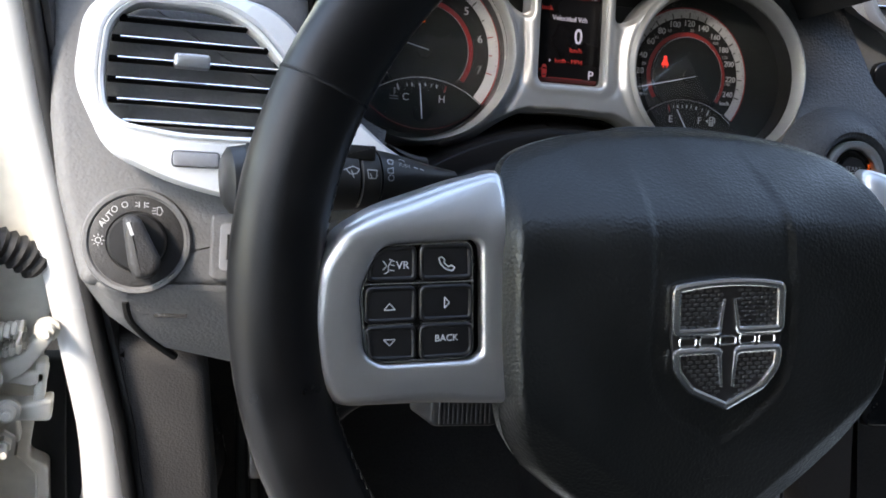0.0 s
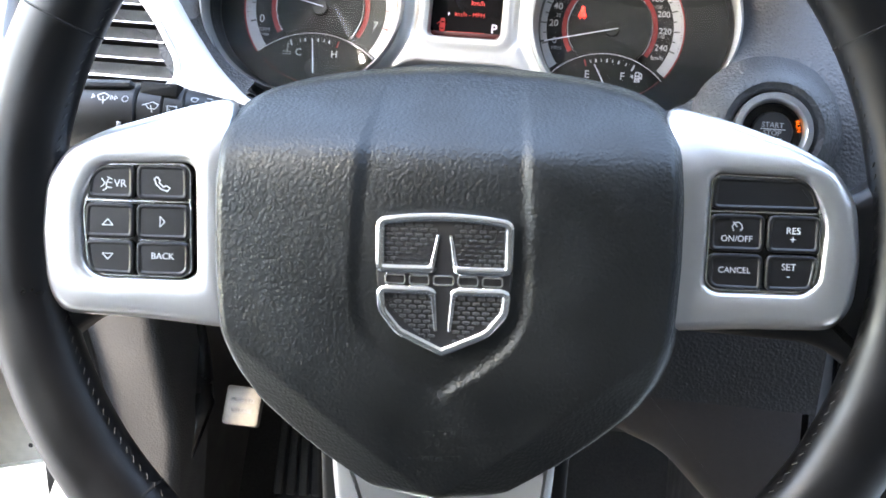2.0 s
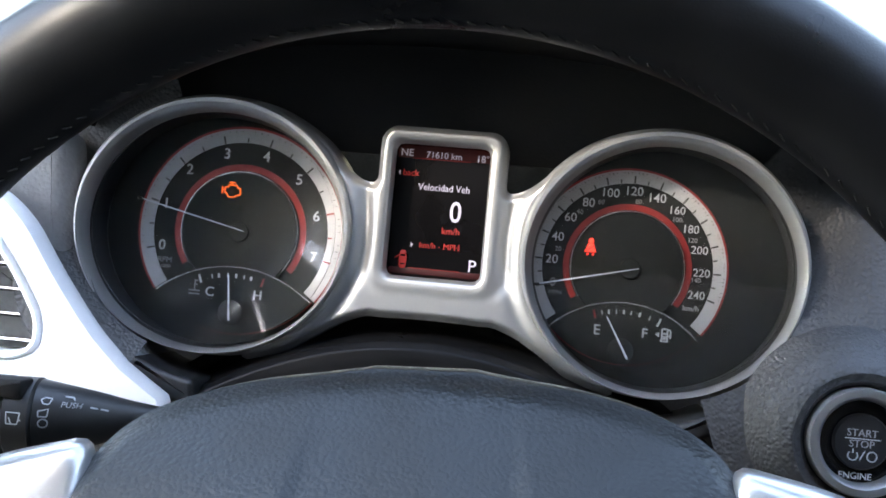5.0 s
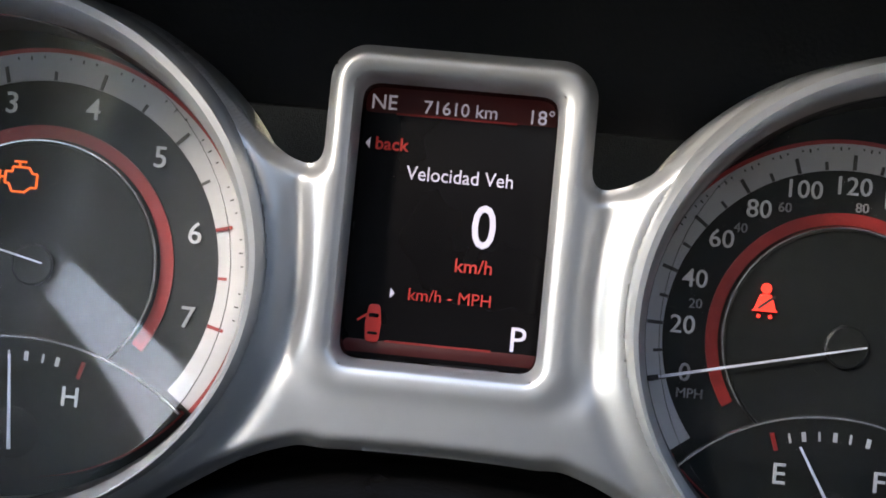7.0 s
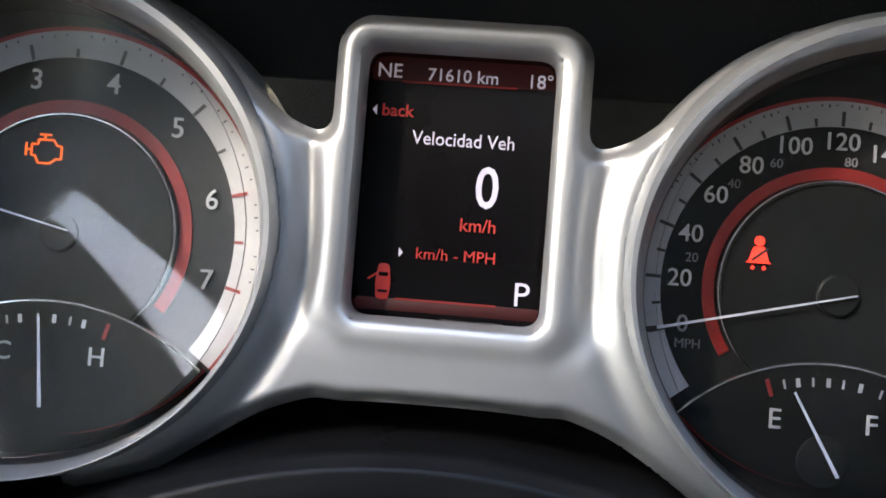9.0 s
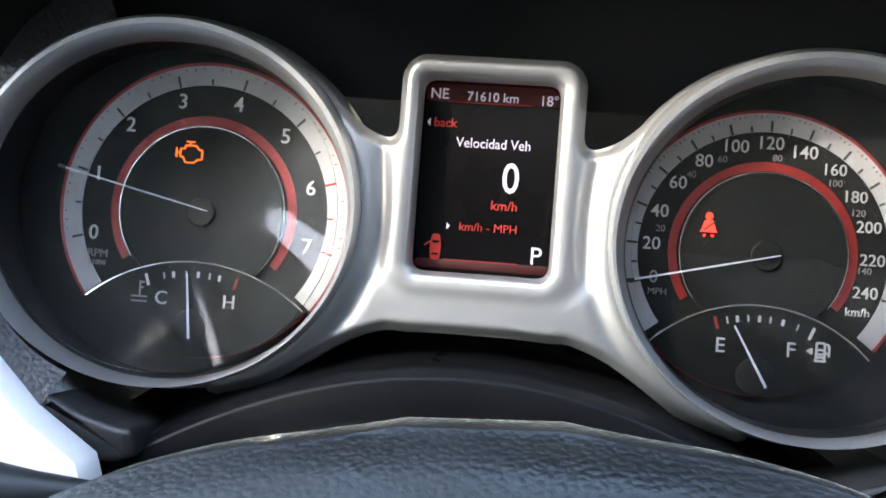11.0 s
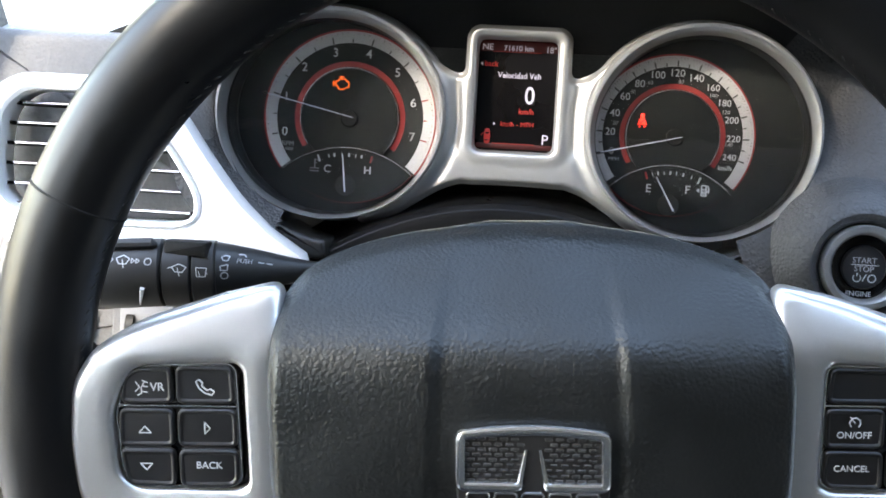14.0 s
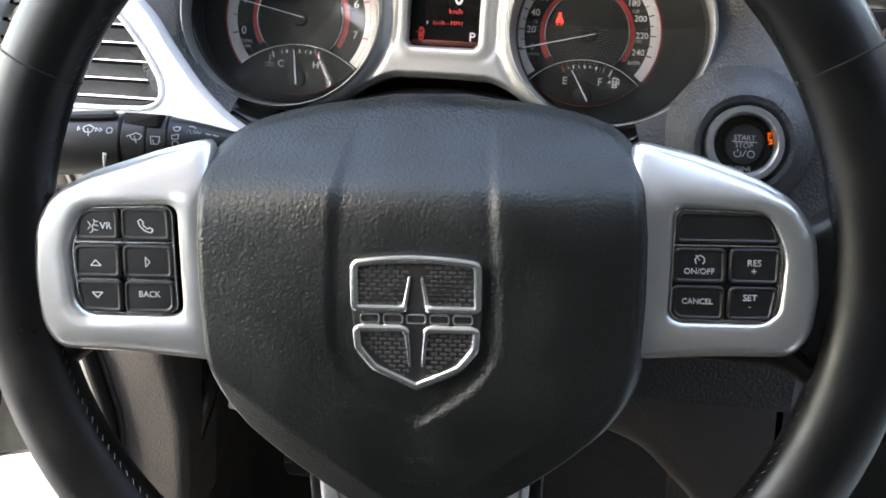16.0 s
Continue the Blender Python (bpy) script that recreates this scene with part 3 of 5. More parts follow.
def box_distance(x, y, cx, cy, hx, hy, r):
    qx, qy = np.abs(x - cx) - hx + r, np.abs(y - cy) - hy + r
    return np.hypot(np.maximum(qx, 0), np.maximum(qy, 0)) + np.minimum(np.maximum(qx, qy), 0) - r


def soft_min(a, b, k):
    h = np.clip(0.5 + 0.5 * (b - a) / k, 0, 1)
    return b + (a - b) * h - k * h * (1 - h)


def ramp(a, b, x):
    t = np.clip((x - a) / (b - a), 0, 1)
    return t * t * (3 - 2 * t)


def ring_distance(x, y, cx, ax, ay):
    return (np.hypot((x - cx) / ax, (y - 0.0022) / ay) - 1) * 0.055


def plate_distance(x, y):
    """Negative inside the plate's outline."""
    tower = box_distance(x, y, 0.0002, 0.010, 0.0259, 0.0388, 0.0070)
    arch = -0.0258 - 5.2 * x * x - 300 * x ** 4
    foot = 0.0022 - 0.0533 * np.sqrt(np.clip(1 - ((np.abs(x) - 0.0892) / 0.0571) ** 2, 0, 1)) - 0.0062 * ramp(0.072, 0.044, np.abs(x))
    low = np.where(np.abs(x) > 0.045, np.maximum(arch, foot), arch)
    saddle = np.maximum(np.maximum(low - y, np.abs(x) - 0.070), y - 0.0245) * 0.9
    left, right = ring_distance(x, y, -0.0896, 0.0578, 0.0533), ring_distance(x, y, 0.0888, 0.0565, 0.0533)
    d = soft_min(soft_min(tower, saddle, 0.004), soft_min(left, right, 0.002), 0.0110)
    return np.maximum(d, np.abs(x) - 0.075)


def plate_height(x, y):
    od = box_distance(x, y, *OPEN)
    rd = np.minimum(ring_distance(x, y, -0.0896, 0.0578, 0.0533), ring_distance(x, y, 0.0888, 0.0565, 0.0533))
    side = ramp(-0.022, -0.004, y)
    z = 0.0103 + 0.0004 * np.exp(-((od - 0.0030) / 0.0022) ** 2)
    z = z - 0.0019 * np.exp(-((od - 0.0088) / 0.0028) ** 2) * side * ramp(0.018, 0.024, np.abs(x))
    z = z + 0.0014 * ramp(0.0030, -0.0010, rd) - 0.0008 * np.exp(-((rd - 0.0040) / 0.0020) ** 2)
    z = z - 0.0006 * (1 - ramp(0, 0.0016, od)) ** 2
    return z - 0.0030 * (1 - ramp(0, 0.0036, -plate_distance(x, y))) ** 2


def pressed_plate(step=0.0006):
    xs, ys = np.arange(-0.0762, 0.0764, step), np.arange(-0.058, 0.0505, step)
    x, y = np.meshgrid(xs, ys)

    def field(x, y):
        return np.maximum(plate_distance(x, y), -box_distance(x, y, *OPEN))

    d = field(x, y)
    inner = np.minimum(ring_distance(x, y, -0.0896, 0.0578, 0.0533), ring_distance(x, y, 0.0888, 0.0565, 0.0533)) > -0.0022
    keep = (d < 0.5 * step) & inner
    cell = keep[:-1, :-1] & keep[1:, :-1] & keep[:-1, 1:] & keep[1:, 1:]
    # slide the rim's points onto the outline
    near = d > -0.75 * step
    e = 1e-5
    for _ in range(3):
        f = field(x, y)
        gx, gy = (field(x + e, y) - f) / e, (field(x, y + e) - f) / e
        g = np.maximum(gx * gx + gy * gy, 0.2)
        x, y = np.where(near, x - f * gx / g, x), np.where(near, y - f * gy / g, y)
    z = plate_height(x, y)
    bm = bmesh.new()
    verts = {}

    def at(j, i):
        if (j, i) not in verts:
            verts[j, i] = bm.verts.new((x[j, i], y[j, i], z[j, i]))
        return verts[j, i]

    for j, i in zip(*np.nonzero(cell)):
        bm.faces.new((at(j, i), at(j, i + 1), at(j + 1, i + 1), at(j + 1, i)))
    rim_ = bmesh.ops.extrude_edge_only(bm, edges=[k for k in bm.edges if k.is_boundary])["geom"]
    for v in rim_:
        if isinstance(v, bmesh.types.BMVert):
            v.co.z -= 0.012
    return bm


part("silver_plate", pressed_plate(), BEZEL, cluster, "brushed silver plate round the screen", smooth=60)
def opening(d):
    cx, cy, hx, hy, r = OPEN
    return inset(rounded([(cx - hx, cy - hy), (cx + hx, cy - hy), (cx + hx, cy + hy), (cx - hx, cy + hy)], r * 1.25, 8), d)


bm = loft([lift(opening(-0.0002), 0.0098), lift(opening(0.0003), 0.0091), lift(opening(0.0009), 0.0066), lift(opening(0.0011), 0.0045)], caps=(False, False))
part("screen_recess", bm, BEZEL, cluster, "silver chamfer round the screen", smooth=60)
bm = loft([lift(opening(0.0010), 0.0046), lift(opening(0.0013), 0.0010), lift(opening(0.0013), -0.003)], caps=(False, False))
part("screen_gasket", bm, GLOSS, cluster, "black edge of the screen", smooth=60)

screen = part("screen", box(-0.0205, 0.0205, -0.0120, 0.0438, -0.002, 0.0012, 0.001, 0.0003), SCREEN, cluster, "lit trip screen, black with red and white text")
Z = 0.0013
words("NE", 0.0042, -0.0156, 0.0388, Z, GLOWWHITE, screen, bold=0.00001)
words("71610 km", 0.0037, -0.0003, 0.0385, Z, GLOWWHITE, screen, bold=0.00001)
words("18°", 0.0040, 0.0157, 0.0383, Z, GLOWWHITE, screen, bold=0.00001)
words("back", 0.0036, -0.0134, 0.0306, Z, GLOWRED, screen, bold=0.00003)
words("Velocidad Veh", 0.0040, 0.0008, 0.0252, Z, GLOWWHITE, screen, squeeze=0.92)
words("0", 0.0122, 0.0064, 0.0154, Z, GLOWWHITE, screen, bold=0.00010, squeeze=0.85)
words("km/h", 0.0038, 0.0051, 0.0078, Z, GLOWRED, screen, bold=0.00003)
words("km/h - MPH", 0.0034, 0.0010, 0.0013, Z, GLOWRED, screen)
words("P", 0.0070, 0.0150, -0.0058, Z, GLOWWHITE, screen)
part("marker", loft([lift([(-0.0186, 0.0306), (-0.0177, 0.0317), (-0.0177, 0.0295)], Z), lift([(-0.0186, 0.0306), (-0.0177, 0.0317), (-0.0177, 0.0295)], Z + 0.0002)]), GLOWWHITE, screen)
part("marker", loft([lift([(-0.0108, 0.0023), (-0.0099, 0.0013), (-0.0108, 0.0003)], Z), lift([(-0.0108, 0.0023), (-0.0099, 0.0013), (-0.0108, 0.0003)], Z + 0.0002)]), GLOWWHITE, screen)
part("line", bar(-0.013, 0.0368, 0.011, 0.0368, 0.0004, Z, 0.0001), DIALRED, screen)
part("line", bar(-0.011, -0.0083, 0.010, -0.0083, 0.0004, Z, 0.0001), DIALRED, screen)
part("glow_strip", box(-0.0192, 0.0192, 0.0368, 0.0424, 0.0010, Z - 0.00005, 0.001, 0.00002), GLOWDIM, screen)
part("glow_strip", box(-0.0192, 0.0192, -0.0108, -0.0083, 0.0010, Z - 0.00005, 0.001, 0.00002), GLOWDIM, screen)
bm = slab(rounded([(-0.0149, -0.0086), (-0.0123, -0.0086), (-0.0120, -0.005), (-0.0125, -0.0012), (-0.0147, -0.0012), (-0.0152, -0.005)], 0.0008, 3), Z, Z + 0.0002, 0.00005)
bar(-0.0150, -0.0033, -0.0168, -0.0046, 0.0004, Z, 0.0002, bm=bm)
caricon = part("car_symbol", bm, GLOWRED, screen)
part("car_glass", box(-0.0146, -0.0126, -0.0038, -0.0030, Z + 0.0001, Z + 0.0003, 0.0003, 0.00005), SCREEN, caricon)
part("car_glass", box(-0.0146, -0.0126, -0.0072, -0.0066, Z + 0.0001, Z + 0.0003, 0.0003, 0.00005), SCREEN, caricon)


def dial(cx, label):
    """The face with its scale, red rings, small gauge and centre."""
    face = part("dial_face", loft([lift(ellipse(cx * 1.09, 0.0006, 0.0525, 0.0490, 80), -0.006), lift(ellipse(cx * 1.09, 0.0006, 0.0525, 0.0490, 80), -0.0015)]), DIAL, cluster, label)
    return face


def dial_mark(face, dcx, dcy, r0, r1, a, w, material, z=-0.0011):
    c, q = math.cos(radians(a)), math.sin(radians(a))
    return part("tick", bar(dcx + r0 * c, dcy + r0 * q, dcx + r1 * c, dcy + r1 * q, w, z, 0.0002), material, face, smooth=0)


for sx in (-1, 1):
    face = dial(sx * DX, "black tachometer face" if sx < 0 else "black speedometer face")
    # middle of the dial, size against the left one, arch of the small gauge
    dcx, dcy, dk = (-0.0834, 0.0004, 1.0) if sx < 0 else (0.0774, -0.0003, 0.913)
    arc_r, arc_y, arc_a = (0.0502, -0.0648, 40.8) if sx < 0 else (0.0411, -0.0556, 46.5)
    here = pose(dcx, dcy, 0)

    def add(name, bm_, material, label=""):
        return part(name, bm_, material, face, label, smooth=0, m=here)

    add("scale_band", sector(0.0374 * dk, 0.0432 * dk, -38, 218, -0.0015, 96), SCALE, "grey scale band")
    add("red_ring", sector(0.0432 * dk, 0.0441 * dk, -38, 218, -0.0015, 96), DIALRED)
    add("red_ring", sector(0.0424 * dk, 0.0431 * dk, 219, 321, -0.0010, 60), DIALRED)
    add("red_ring", sector(0.0256 * dk, 0.0282 * dk, -34, 214, -0.0014, 90), DIALRED)
    add("dial_centre", lathe([(0.0247 * dk, -0.0015), (0.0247 * dk, 0.0004), (0.0243 * dk, 0.0007), (0.0242 * dk, 0.0003), (0.0005, 0.0003)], 72, caps=(False, True)), DIALIN)
    add("chrome_ring", tube([(0.0249 * dk * math.cos(radians(a)), 0.0249 * dk * math.sin(radians(a)), 0.0002) for a in steps(-36, 216, 90)], 0.00030, 6), CHROME)
    # small gauge: a raised lens-shaped plate under an arched chrome line
    arc = [(arc_r * math.cos(radians(a)), arc_y - dcy + arc_r * math.sin(radians(a))) for a in steps(90 - arc_a, 90 + arc_a, 40)]
    low = [(0.0428 * dk * math.cos(radians(a)), 0.0428 * dk * math.sin(radians(a))) for a in steps(219, 321, 40)]
    add("small_gauge", loft([lift(arc + low, -0.001), lift(arc + low, 0.0010)]), DIALIN)
    add("chrome_ring", tube([(x, y, 0.0010) for x, y in arc], 0.00033, 6), CHROME)
    gx, gy = (-0.0837, -0.0337) if sx < 0 else (0.0774, -0.0340)
    part("needle_cap", lathe([(0.0052, 0.0008), (0.0052, 0.0013), (0.0047, 0.0016), (0.0001, 0.0016)], 32, gx, gy), DIAL, face)
    # short scale of the small gauge
    tx, ty = (-0.0834, -0.0648) if sx < 0 else (0.0774, -0.0556)
    span = [(18.0, 11.5, 8.0, 3.2, -1.2, -5.5, -9.2, -15.5), (17.0, 12.5, 8.5, 4.2, -0.2, -4.5, -9.5, -15.5, -21.5)][sx > 0]
    for k, a in enumerate(span):
        a = (a if sx < 0 else a * 1.05) + 90
        last = k == len(span) - 1
        red = (last and sx < 0) or (k == 0 and sx > 0)
        r0 = arc_r - (0.0056 if k in (0, len(span) - 1) else 0.0046)
        dial_mark(face, tx, ty, r0, arc_r - (0.0021 if k in (0, len(span) - 1) else 0.0028), a, 0.0008 if red or k % 2 == 0 else 0.0004, DIALRED if red else NUM, 0.0012)
    # main scale: short strokes at the inner edge, hairlines at the outer one
    big = 8 if sx < 0 else 13
    a0, da = (194.6, 29.85) if sx < 0 else (196.3, 17.8)
    for k in range(big):
        hot = sx < 0 and k >= 6
        dial_mark(face, dcx, dcy, 0.0375 * dk, 0.0408 * dk, a0 - da * k, 0.0007, DIALRED if hot else TICK)
        if k < big - 1:
            dial_mark(face, dcx, dcy, 0.0375 * dk, 0.0393 * dk, a0 - da * (k + 0.5), 0.0006, DIALRED if hot else TICK)
            for q in (0.25, 0.75):
                dial_mark(face, dcx, dcy, 0.0416 * dk, 0.0424 * dk, a0 - da * (k + q), 0.0003, TICK)
            for q in (0.125, 0.375, 0.625, 0.875):
                dial_mark(face, dcx, dcy, 0.0419 * dk, 0.0424 * dk, a0 - da * (k + q), 0.0003, TICK)
    if sx < 0:
        for k in range(8):
            a, r = radians(a0 - da * k), 0.0341 - 0.0010 * (k > 2)
            words(str(k), 0.0062, dcx + r * math.cos(a), dcy + r * math.sin(a), -0.0010, NUM if k < 7 else NUMDIM, face, "figure", bold=0.00001)
        words("RPM", 0.0034, dcx - 0.0312, -0.0142, -0.0010, NUMDIM, face)
        words("x1000", 0.0022, dcx - 0.0312, -0.0169, -0.0010, NUMDIM, face)
        words("C", 0.0056, -0.0932, -0.0259, 0.0012, NUM, face, "figure")
        words("H", 0.0056, -0.0727, -0.0258, 0.0012, NUM, face, "figure")
        bm = bmesh.new()
        for a, b in (((-0.0997, -0.0212), (-0.0997, -0.0258)), ((-0.0997, -0.0216), (-0.0984, -0.0216)), ((-0.0997, -0.0232), (-0.0986, -0.0232)), ((-0.1022, -0.0258), (-0.0974, -0.0258)), ((-0.1022, -0.0272), (-0.0974, -0.0272))):
            bar(*a, *b, 0.0005, 0.0012, 0.0002, bm=bm)
        part("temperature_symbol", bm, NUMDIM, face, smooth=0)
        hub, tip_a, tip_r, g0, g1 = (-0.0812, 0.0005), 167.3, 0.0455, (-0.0837, -0.0370), (-0.0856, -0.0182)
    else:
        for k in range(13):
            a, r = radians(a0 - da * k), 0.0304 - 0.0008 * (k > 8) + 0.0005 * (k in (5, 6))
            words(str(20 * k), 0.0051 if k < 8 else 0.0046, dcx + r * math.cos(a), dcy + r * math.sin(a), -0.0010, NUMDIM if k == 0 else NUM, face, "figure", bold=0.00001)
        for body, x, y in (("20", 0.0492, 0.0049), ("40", 0.0567, 0.0206), ("60", 0.0649, 0.0254), ("80", 0.0798, 0.0266), ("100", 0.0957, 0.0206), ("120", 0.1024, 0.0128), ("140", 0.1050, -0.0030)):
            words(body, 0.0027, x, y, -0.0010, NUMDIM, face, "figure")
        words("MPH", 0.0027, 0.0495, -0.0128, -0.0010, NUMDIM, face)
        words("km/h", 0.0033, 0.1039, -0.0145, -0.0010, NUM, face)
        words("E", 0.0058, 0.0674, -0.0264, 0.0012, NUM, face, "figure")
        words("F", 0.0058, 0.0864, -0.0262, 0.0012, NUM, face, "figure")
        bm = bmesh.new()
        px = 0.0945
        for a, b in (((-0.0013, -0.0283), (-0.0013, -0.0235)), ((-0.0013, -0.0235), (0.0009, -0.0235)), ((0.0009, -0.0235), (0.0009, -0.0283)), ((-0.0018, -0.0284), (0.0014, -0.0284)), ((-0.0013, -0.0254), (0.0009, -0.0254)), ((-0.0013, -0.0274), (0.0009, -0.0274)), ((-0.0013, -0.0266), (0.0009, -0.0266)),
                     ((0.0009, -0.0262), (0.0021, -0.0262)), ((0.0021, -0.0272), (0.0021, -0.0243)), ((0.0021, -0.0243), (0.0014, -0.0236)), ((-0.0026, -0.0250), (-0.0026, -0.0268)), ((-0.0031, -0.0253), (-0.0031, -0.0265)), ((-0.0036, -0.0257), (-0.0036, -0.0261))):
            bar(px + a[0], a[1], px + b[0], b[1], 0.0006, 0.0012, 0.0002, bm=bm)
        part("pump_symbol", bm, NUM, face, smooth=0)
        hub, tip_a, tip_r, g0, g1 = (0.0819, -0.0004), 193.6, 0.0405, (0.0803, -0.0368), (0.0709, -0.0206)
    c, s = math.cos(radians(tip_a)), math.sin(radians(tip_a))
    nz = 0.0016
    needle = part("needle", bar(hub[0], hub[1], hub[0] + tip_r * c, hub[1] + tip_r * s, 0.00030, nz, 0.0003, 0.00055), NEEDLE, face, "thin pale needle", smooth=0)
    part("needle_tip", bar(hub[0] + (tip_r - 0.0003) * c, hub[1] + (tip_r - 0.0003) * s, hub[0] + (tip_r + 0.0024) * c, hub[1] + (tip_r + 0.0024) * s, 0.0009, nz, 0.0004, 0.0012), GLOSS, needle, smooth=0)
    part("needle_hub", lathe([(0.0042, 0.0003), (0.0042, 0.0010), (0.0038, 0.0013), (0.0001, 0.0013)], 32, dcx + (0.0010 if sx > 0 else 0.0), dcy - 0.0004), DIALIN, face)
    part("needle", bar(*g0, *g1, 0.0007, 0.0018, 0.0003, 0.0004), NEEDLE, face, "thin pale needle", smooth=0)

# Warning lamps
tl = bpy.data.objects["dial_face"]
sp = bpy.data.objects["dial_face.001"]
ex, ey = -0.0879, 0.0172
icon(tl, [[(ex - 0.0030, ey - 0.0012), (ex - 0.0030, ey + 0.0012), (ex - 0.0016, ey + 0.0012), (ex - 0.0016, ey + 0.0022), (ex + 0.0018, ey + 0.0022), (ex + 0.0026, ey + 0.0010), (ex + 0.0036, ey + 0.0010),
           (ex + 0.0036, ey - 0.0018), (ex + 0.0024, ey - 0.0018), (ex + 0.0012, ey - 0.0028), (ex - 0.0014, ey - 0.0028), (ex - 0.0022, ey - 0.0012), (ex - 0.0030, ey - 0.0012)],
          [(ex - 0.0002, ey + 0.0022), (ex - 0.0002, ey + 0.0032)], [(ex - 0.0014, ey + 0.0033), (ex + 0.0012, ey + 0.0033)], [(ex - 0.0042, ey - 0.0014), (ex - 0.0042, ey + 0.0014)], [(ex - 0.0042, ey), (ex - 0.0030, ey)]],
     "engine_lamp", 0.00042, 0.0008, LAMPORANGE)
bx_, by_ = 0.0622, 0.0068
bm = lathe([(0.0013, 0.0008), (0.0013, 0.0010)], 16, bx_, by_ + 0.0030, caps=(True, True))
slab(rounded([(bx_ - 0.0014, by_ + 0.0016), (bx_ - 0.0026, by_ - 0.0022), (bx_ - 0.0034, by_ - 0.0026), (bx_ + 0.0034, by_ - 0.0026), (bx_ + 0.0026, by_ - 0.0022), (bx_ + 0.0014, by_ + 0.0016)][::-1], 0.0005, 2), 0.0008, 0.0010, 0.00005, bm=bm)
bar(bx_ - 0.0012, by_ - 0.0034, bx_ - 0.0016, by_ - 0.0042, 0.0008, 0.0008, 0.0002, bm=bm)
bar(bx_ + 0.0012, by_ - 0.0034, bx_ + 0.0016, by_ - 0.0042, 0.0008, 0.0008, 0.0002, bm=bm)
bmesh.ops.scale(bm, vec=(0.8, 0.8, 1), verts=bm.verts[:], space=Matrix.Translation((-bx_, -by_, 0)))
belt = part("seat_belt_lamp", bm, LAMPRED, sp, smooth=0)
part("belt_line", bar(bx_ - 0.0014, by_ - 0.0016, bx_ + 0.0018, by_ + 0.0010, 0.0005, 0.0010, 0.0001), TICK, belt, smooth=0)

# Clear lenses, dished towards the dials
for sx in (-1, 1):
    cx, rx = (0.0903, 0.0498) if sx > 0 else (-0.0911, 0.0510)
    rings = []
    for side in (0.0007, 0.0):
        rr_ = [0.02, 0.2, 0.4, 0.6, 0.8, 0.95, 1.0]
        for k in (rr_ if side else rr_[::-1]):
            rings.append([(x, y, 0.0042 + side + 3.6 * ((k * 0.047) ** 2)) for x, y in ellipse(cx, 0.0006, rx * k, 0.0470 * k, 64)])
    lens = part("lens", loft(rings), glass, cluster, "clear dished plastic lens")
    lens.visible_shadow = False

# ---------------------------------------------------------------- dashboard
def fascia_z(x, y):
    """Depth of the dashboard's face beside and under the instruments."""
    z = 0.006 + 0.036 * smoothstep(0.045, -0.055, y)
    z -= 0.030 * smoothstep(-0.10, -0.24, y)
    z -= 0.020 * smoothstep(0.20, 0.34, abs(x))
    return z


dash = tagged(place(new("dashboard"), FACE), "charcoal grained plastic dashboard with the driver's instruments", "dashboard", kind="structure")


def ring_flank(a0, a1, reach, sx, n=60, m=12):
    """Grained skin from a ring's foot outwards; reach gives its width at each angle."""
    def at(a, t):
        r = radians(a)
        x, y = (0.0888 if sx > 0 else -0.0896) + 0.0555 * math.cos(r), 0.0022 + 0.0522 * math.sin(r)
        w = curve(reach, a) * t
        x, y = x + w * math.cos(r), y + w * math.sin(r)
        return (x, y, max(0.004, fascia_z(x, y) - (0.006 if sx < 0 else 0.0) - 0.010 * (1 - t) ** 2))
    return grid(steps(a0, a1, n), steps(0, 1, m), at)


part("left_fascia", ring_flank(112, 250, [(112, 0.018), (150, 0.023), (180, 0.025), (215, 0.026), (250, 0.024)], -1), DASH, dash, "grained charcoal strip")
bm = ring_flank(-72, 50, [(-132, 0.012), (-118, 0.012), (-100, 0.03), (-75, 0.09), (-50, 0.11), (-20, 0.075), (0, 0.048), (25, 0.046), (45, 0.05), (62, 0.055)], 1)
part("right_fascia", bm, DASH, dash, "grained charcoal fascia")
bm = grid(steps(0.098, 0.200, 24), steps(-0.215, -0.085, 24), lambda u, v: (u, v, fascia_z(u, v) - 0.0015))
part("right_fascia_lower", bm, DASH, dash, "grained charcoal fascia")
# Black shroud under the dials, down to the column
SHROUD = [(0.0, -0.010, 0.000), (0.006, -0.012, 0.2), (0.010, -0.008, 0.35), (0.0135, 0.004, 0.6), (0.0155, 0.014, 0.8), (0.018, 0.0175, 0.9), (0.022, 0.0185, 1.0), (0.030, 0.0195, 1.0), (0.040, 0.030, 1.0), (0.060, 0.045, 1.0), (0.10, 0.052, 1.0)]


def shroud(u, t):
    s = t * (len(SHROUD) - 1)
    k = [i for i in range(len(SHROUD))]
    drop, z = float(np.interp(s, k, [q[0] for q in SHROUD])), float(np.interp(s, k, [q[1] for q in SHROUD]))
    return (u, -0.0222 - 3.4 * u * u - drop, z + 0.9 * u * u)


bm = grid(steps(-0.118, 0.118, 70), steps(0, 1, 40), shroud)
part("column_shroud", bm, SHROUDMAT, dash, "black shroud under the dials", smooth=60)
for sx in (-1, 1):
    o = [(sx * x, y) for x, y in ((0.1118, -0.0521), (0.1020, -0.0563), (0.0930, -0.0588), (0.0868, -0.0595), (0.0858, -0.0672), (0.0900, -0.0690), (0.0965, -0.0686), (0.1030, -0.0645), (0.1112, -0.0602))]
    part("shroud_end", slab(rounded(o[::sx], 0.002), -0.01, 0.0315, 0.0024, 5), STALK, dash, "black corner of the shroud")


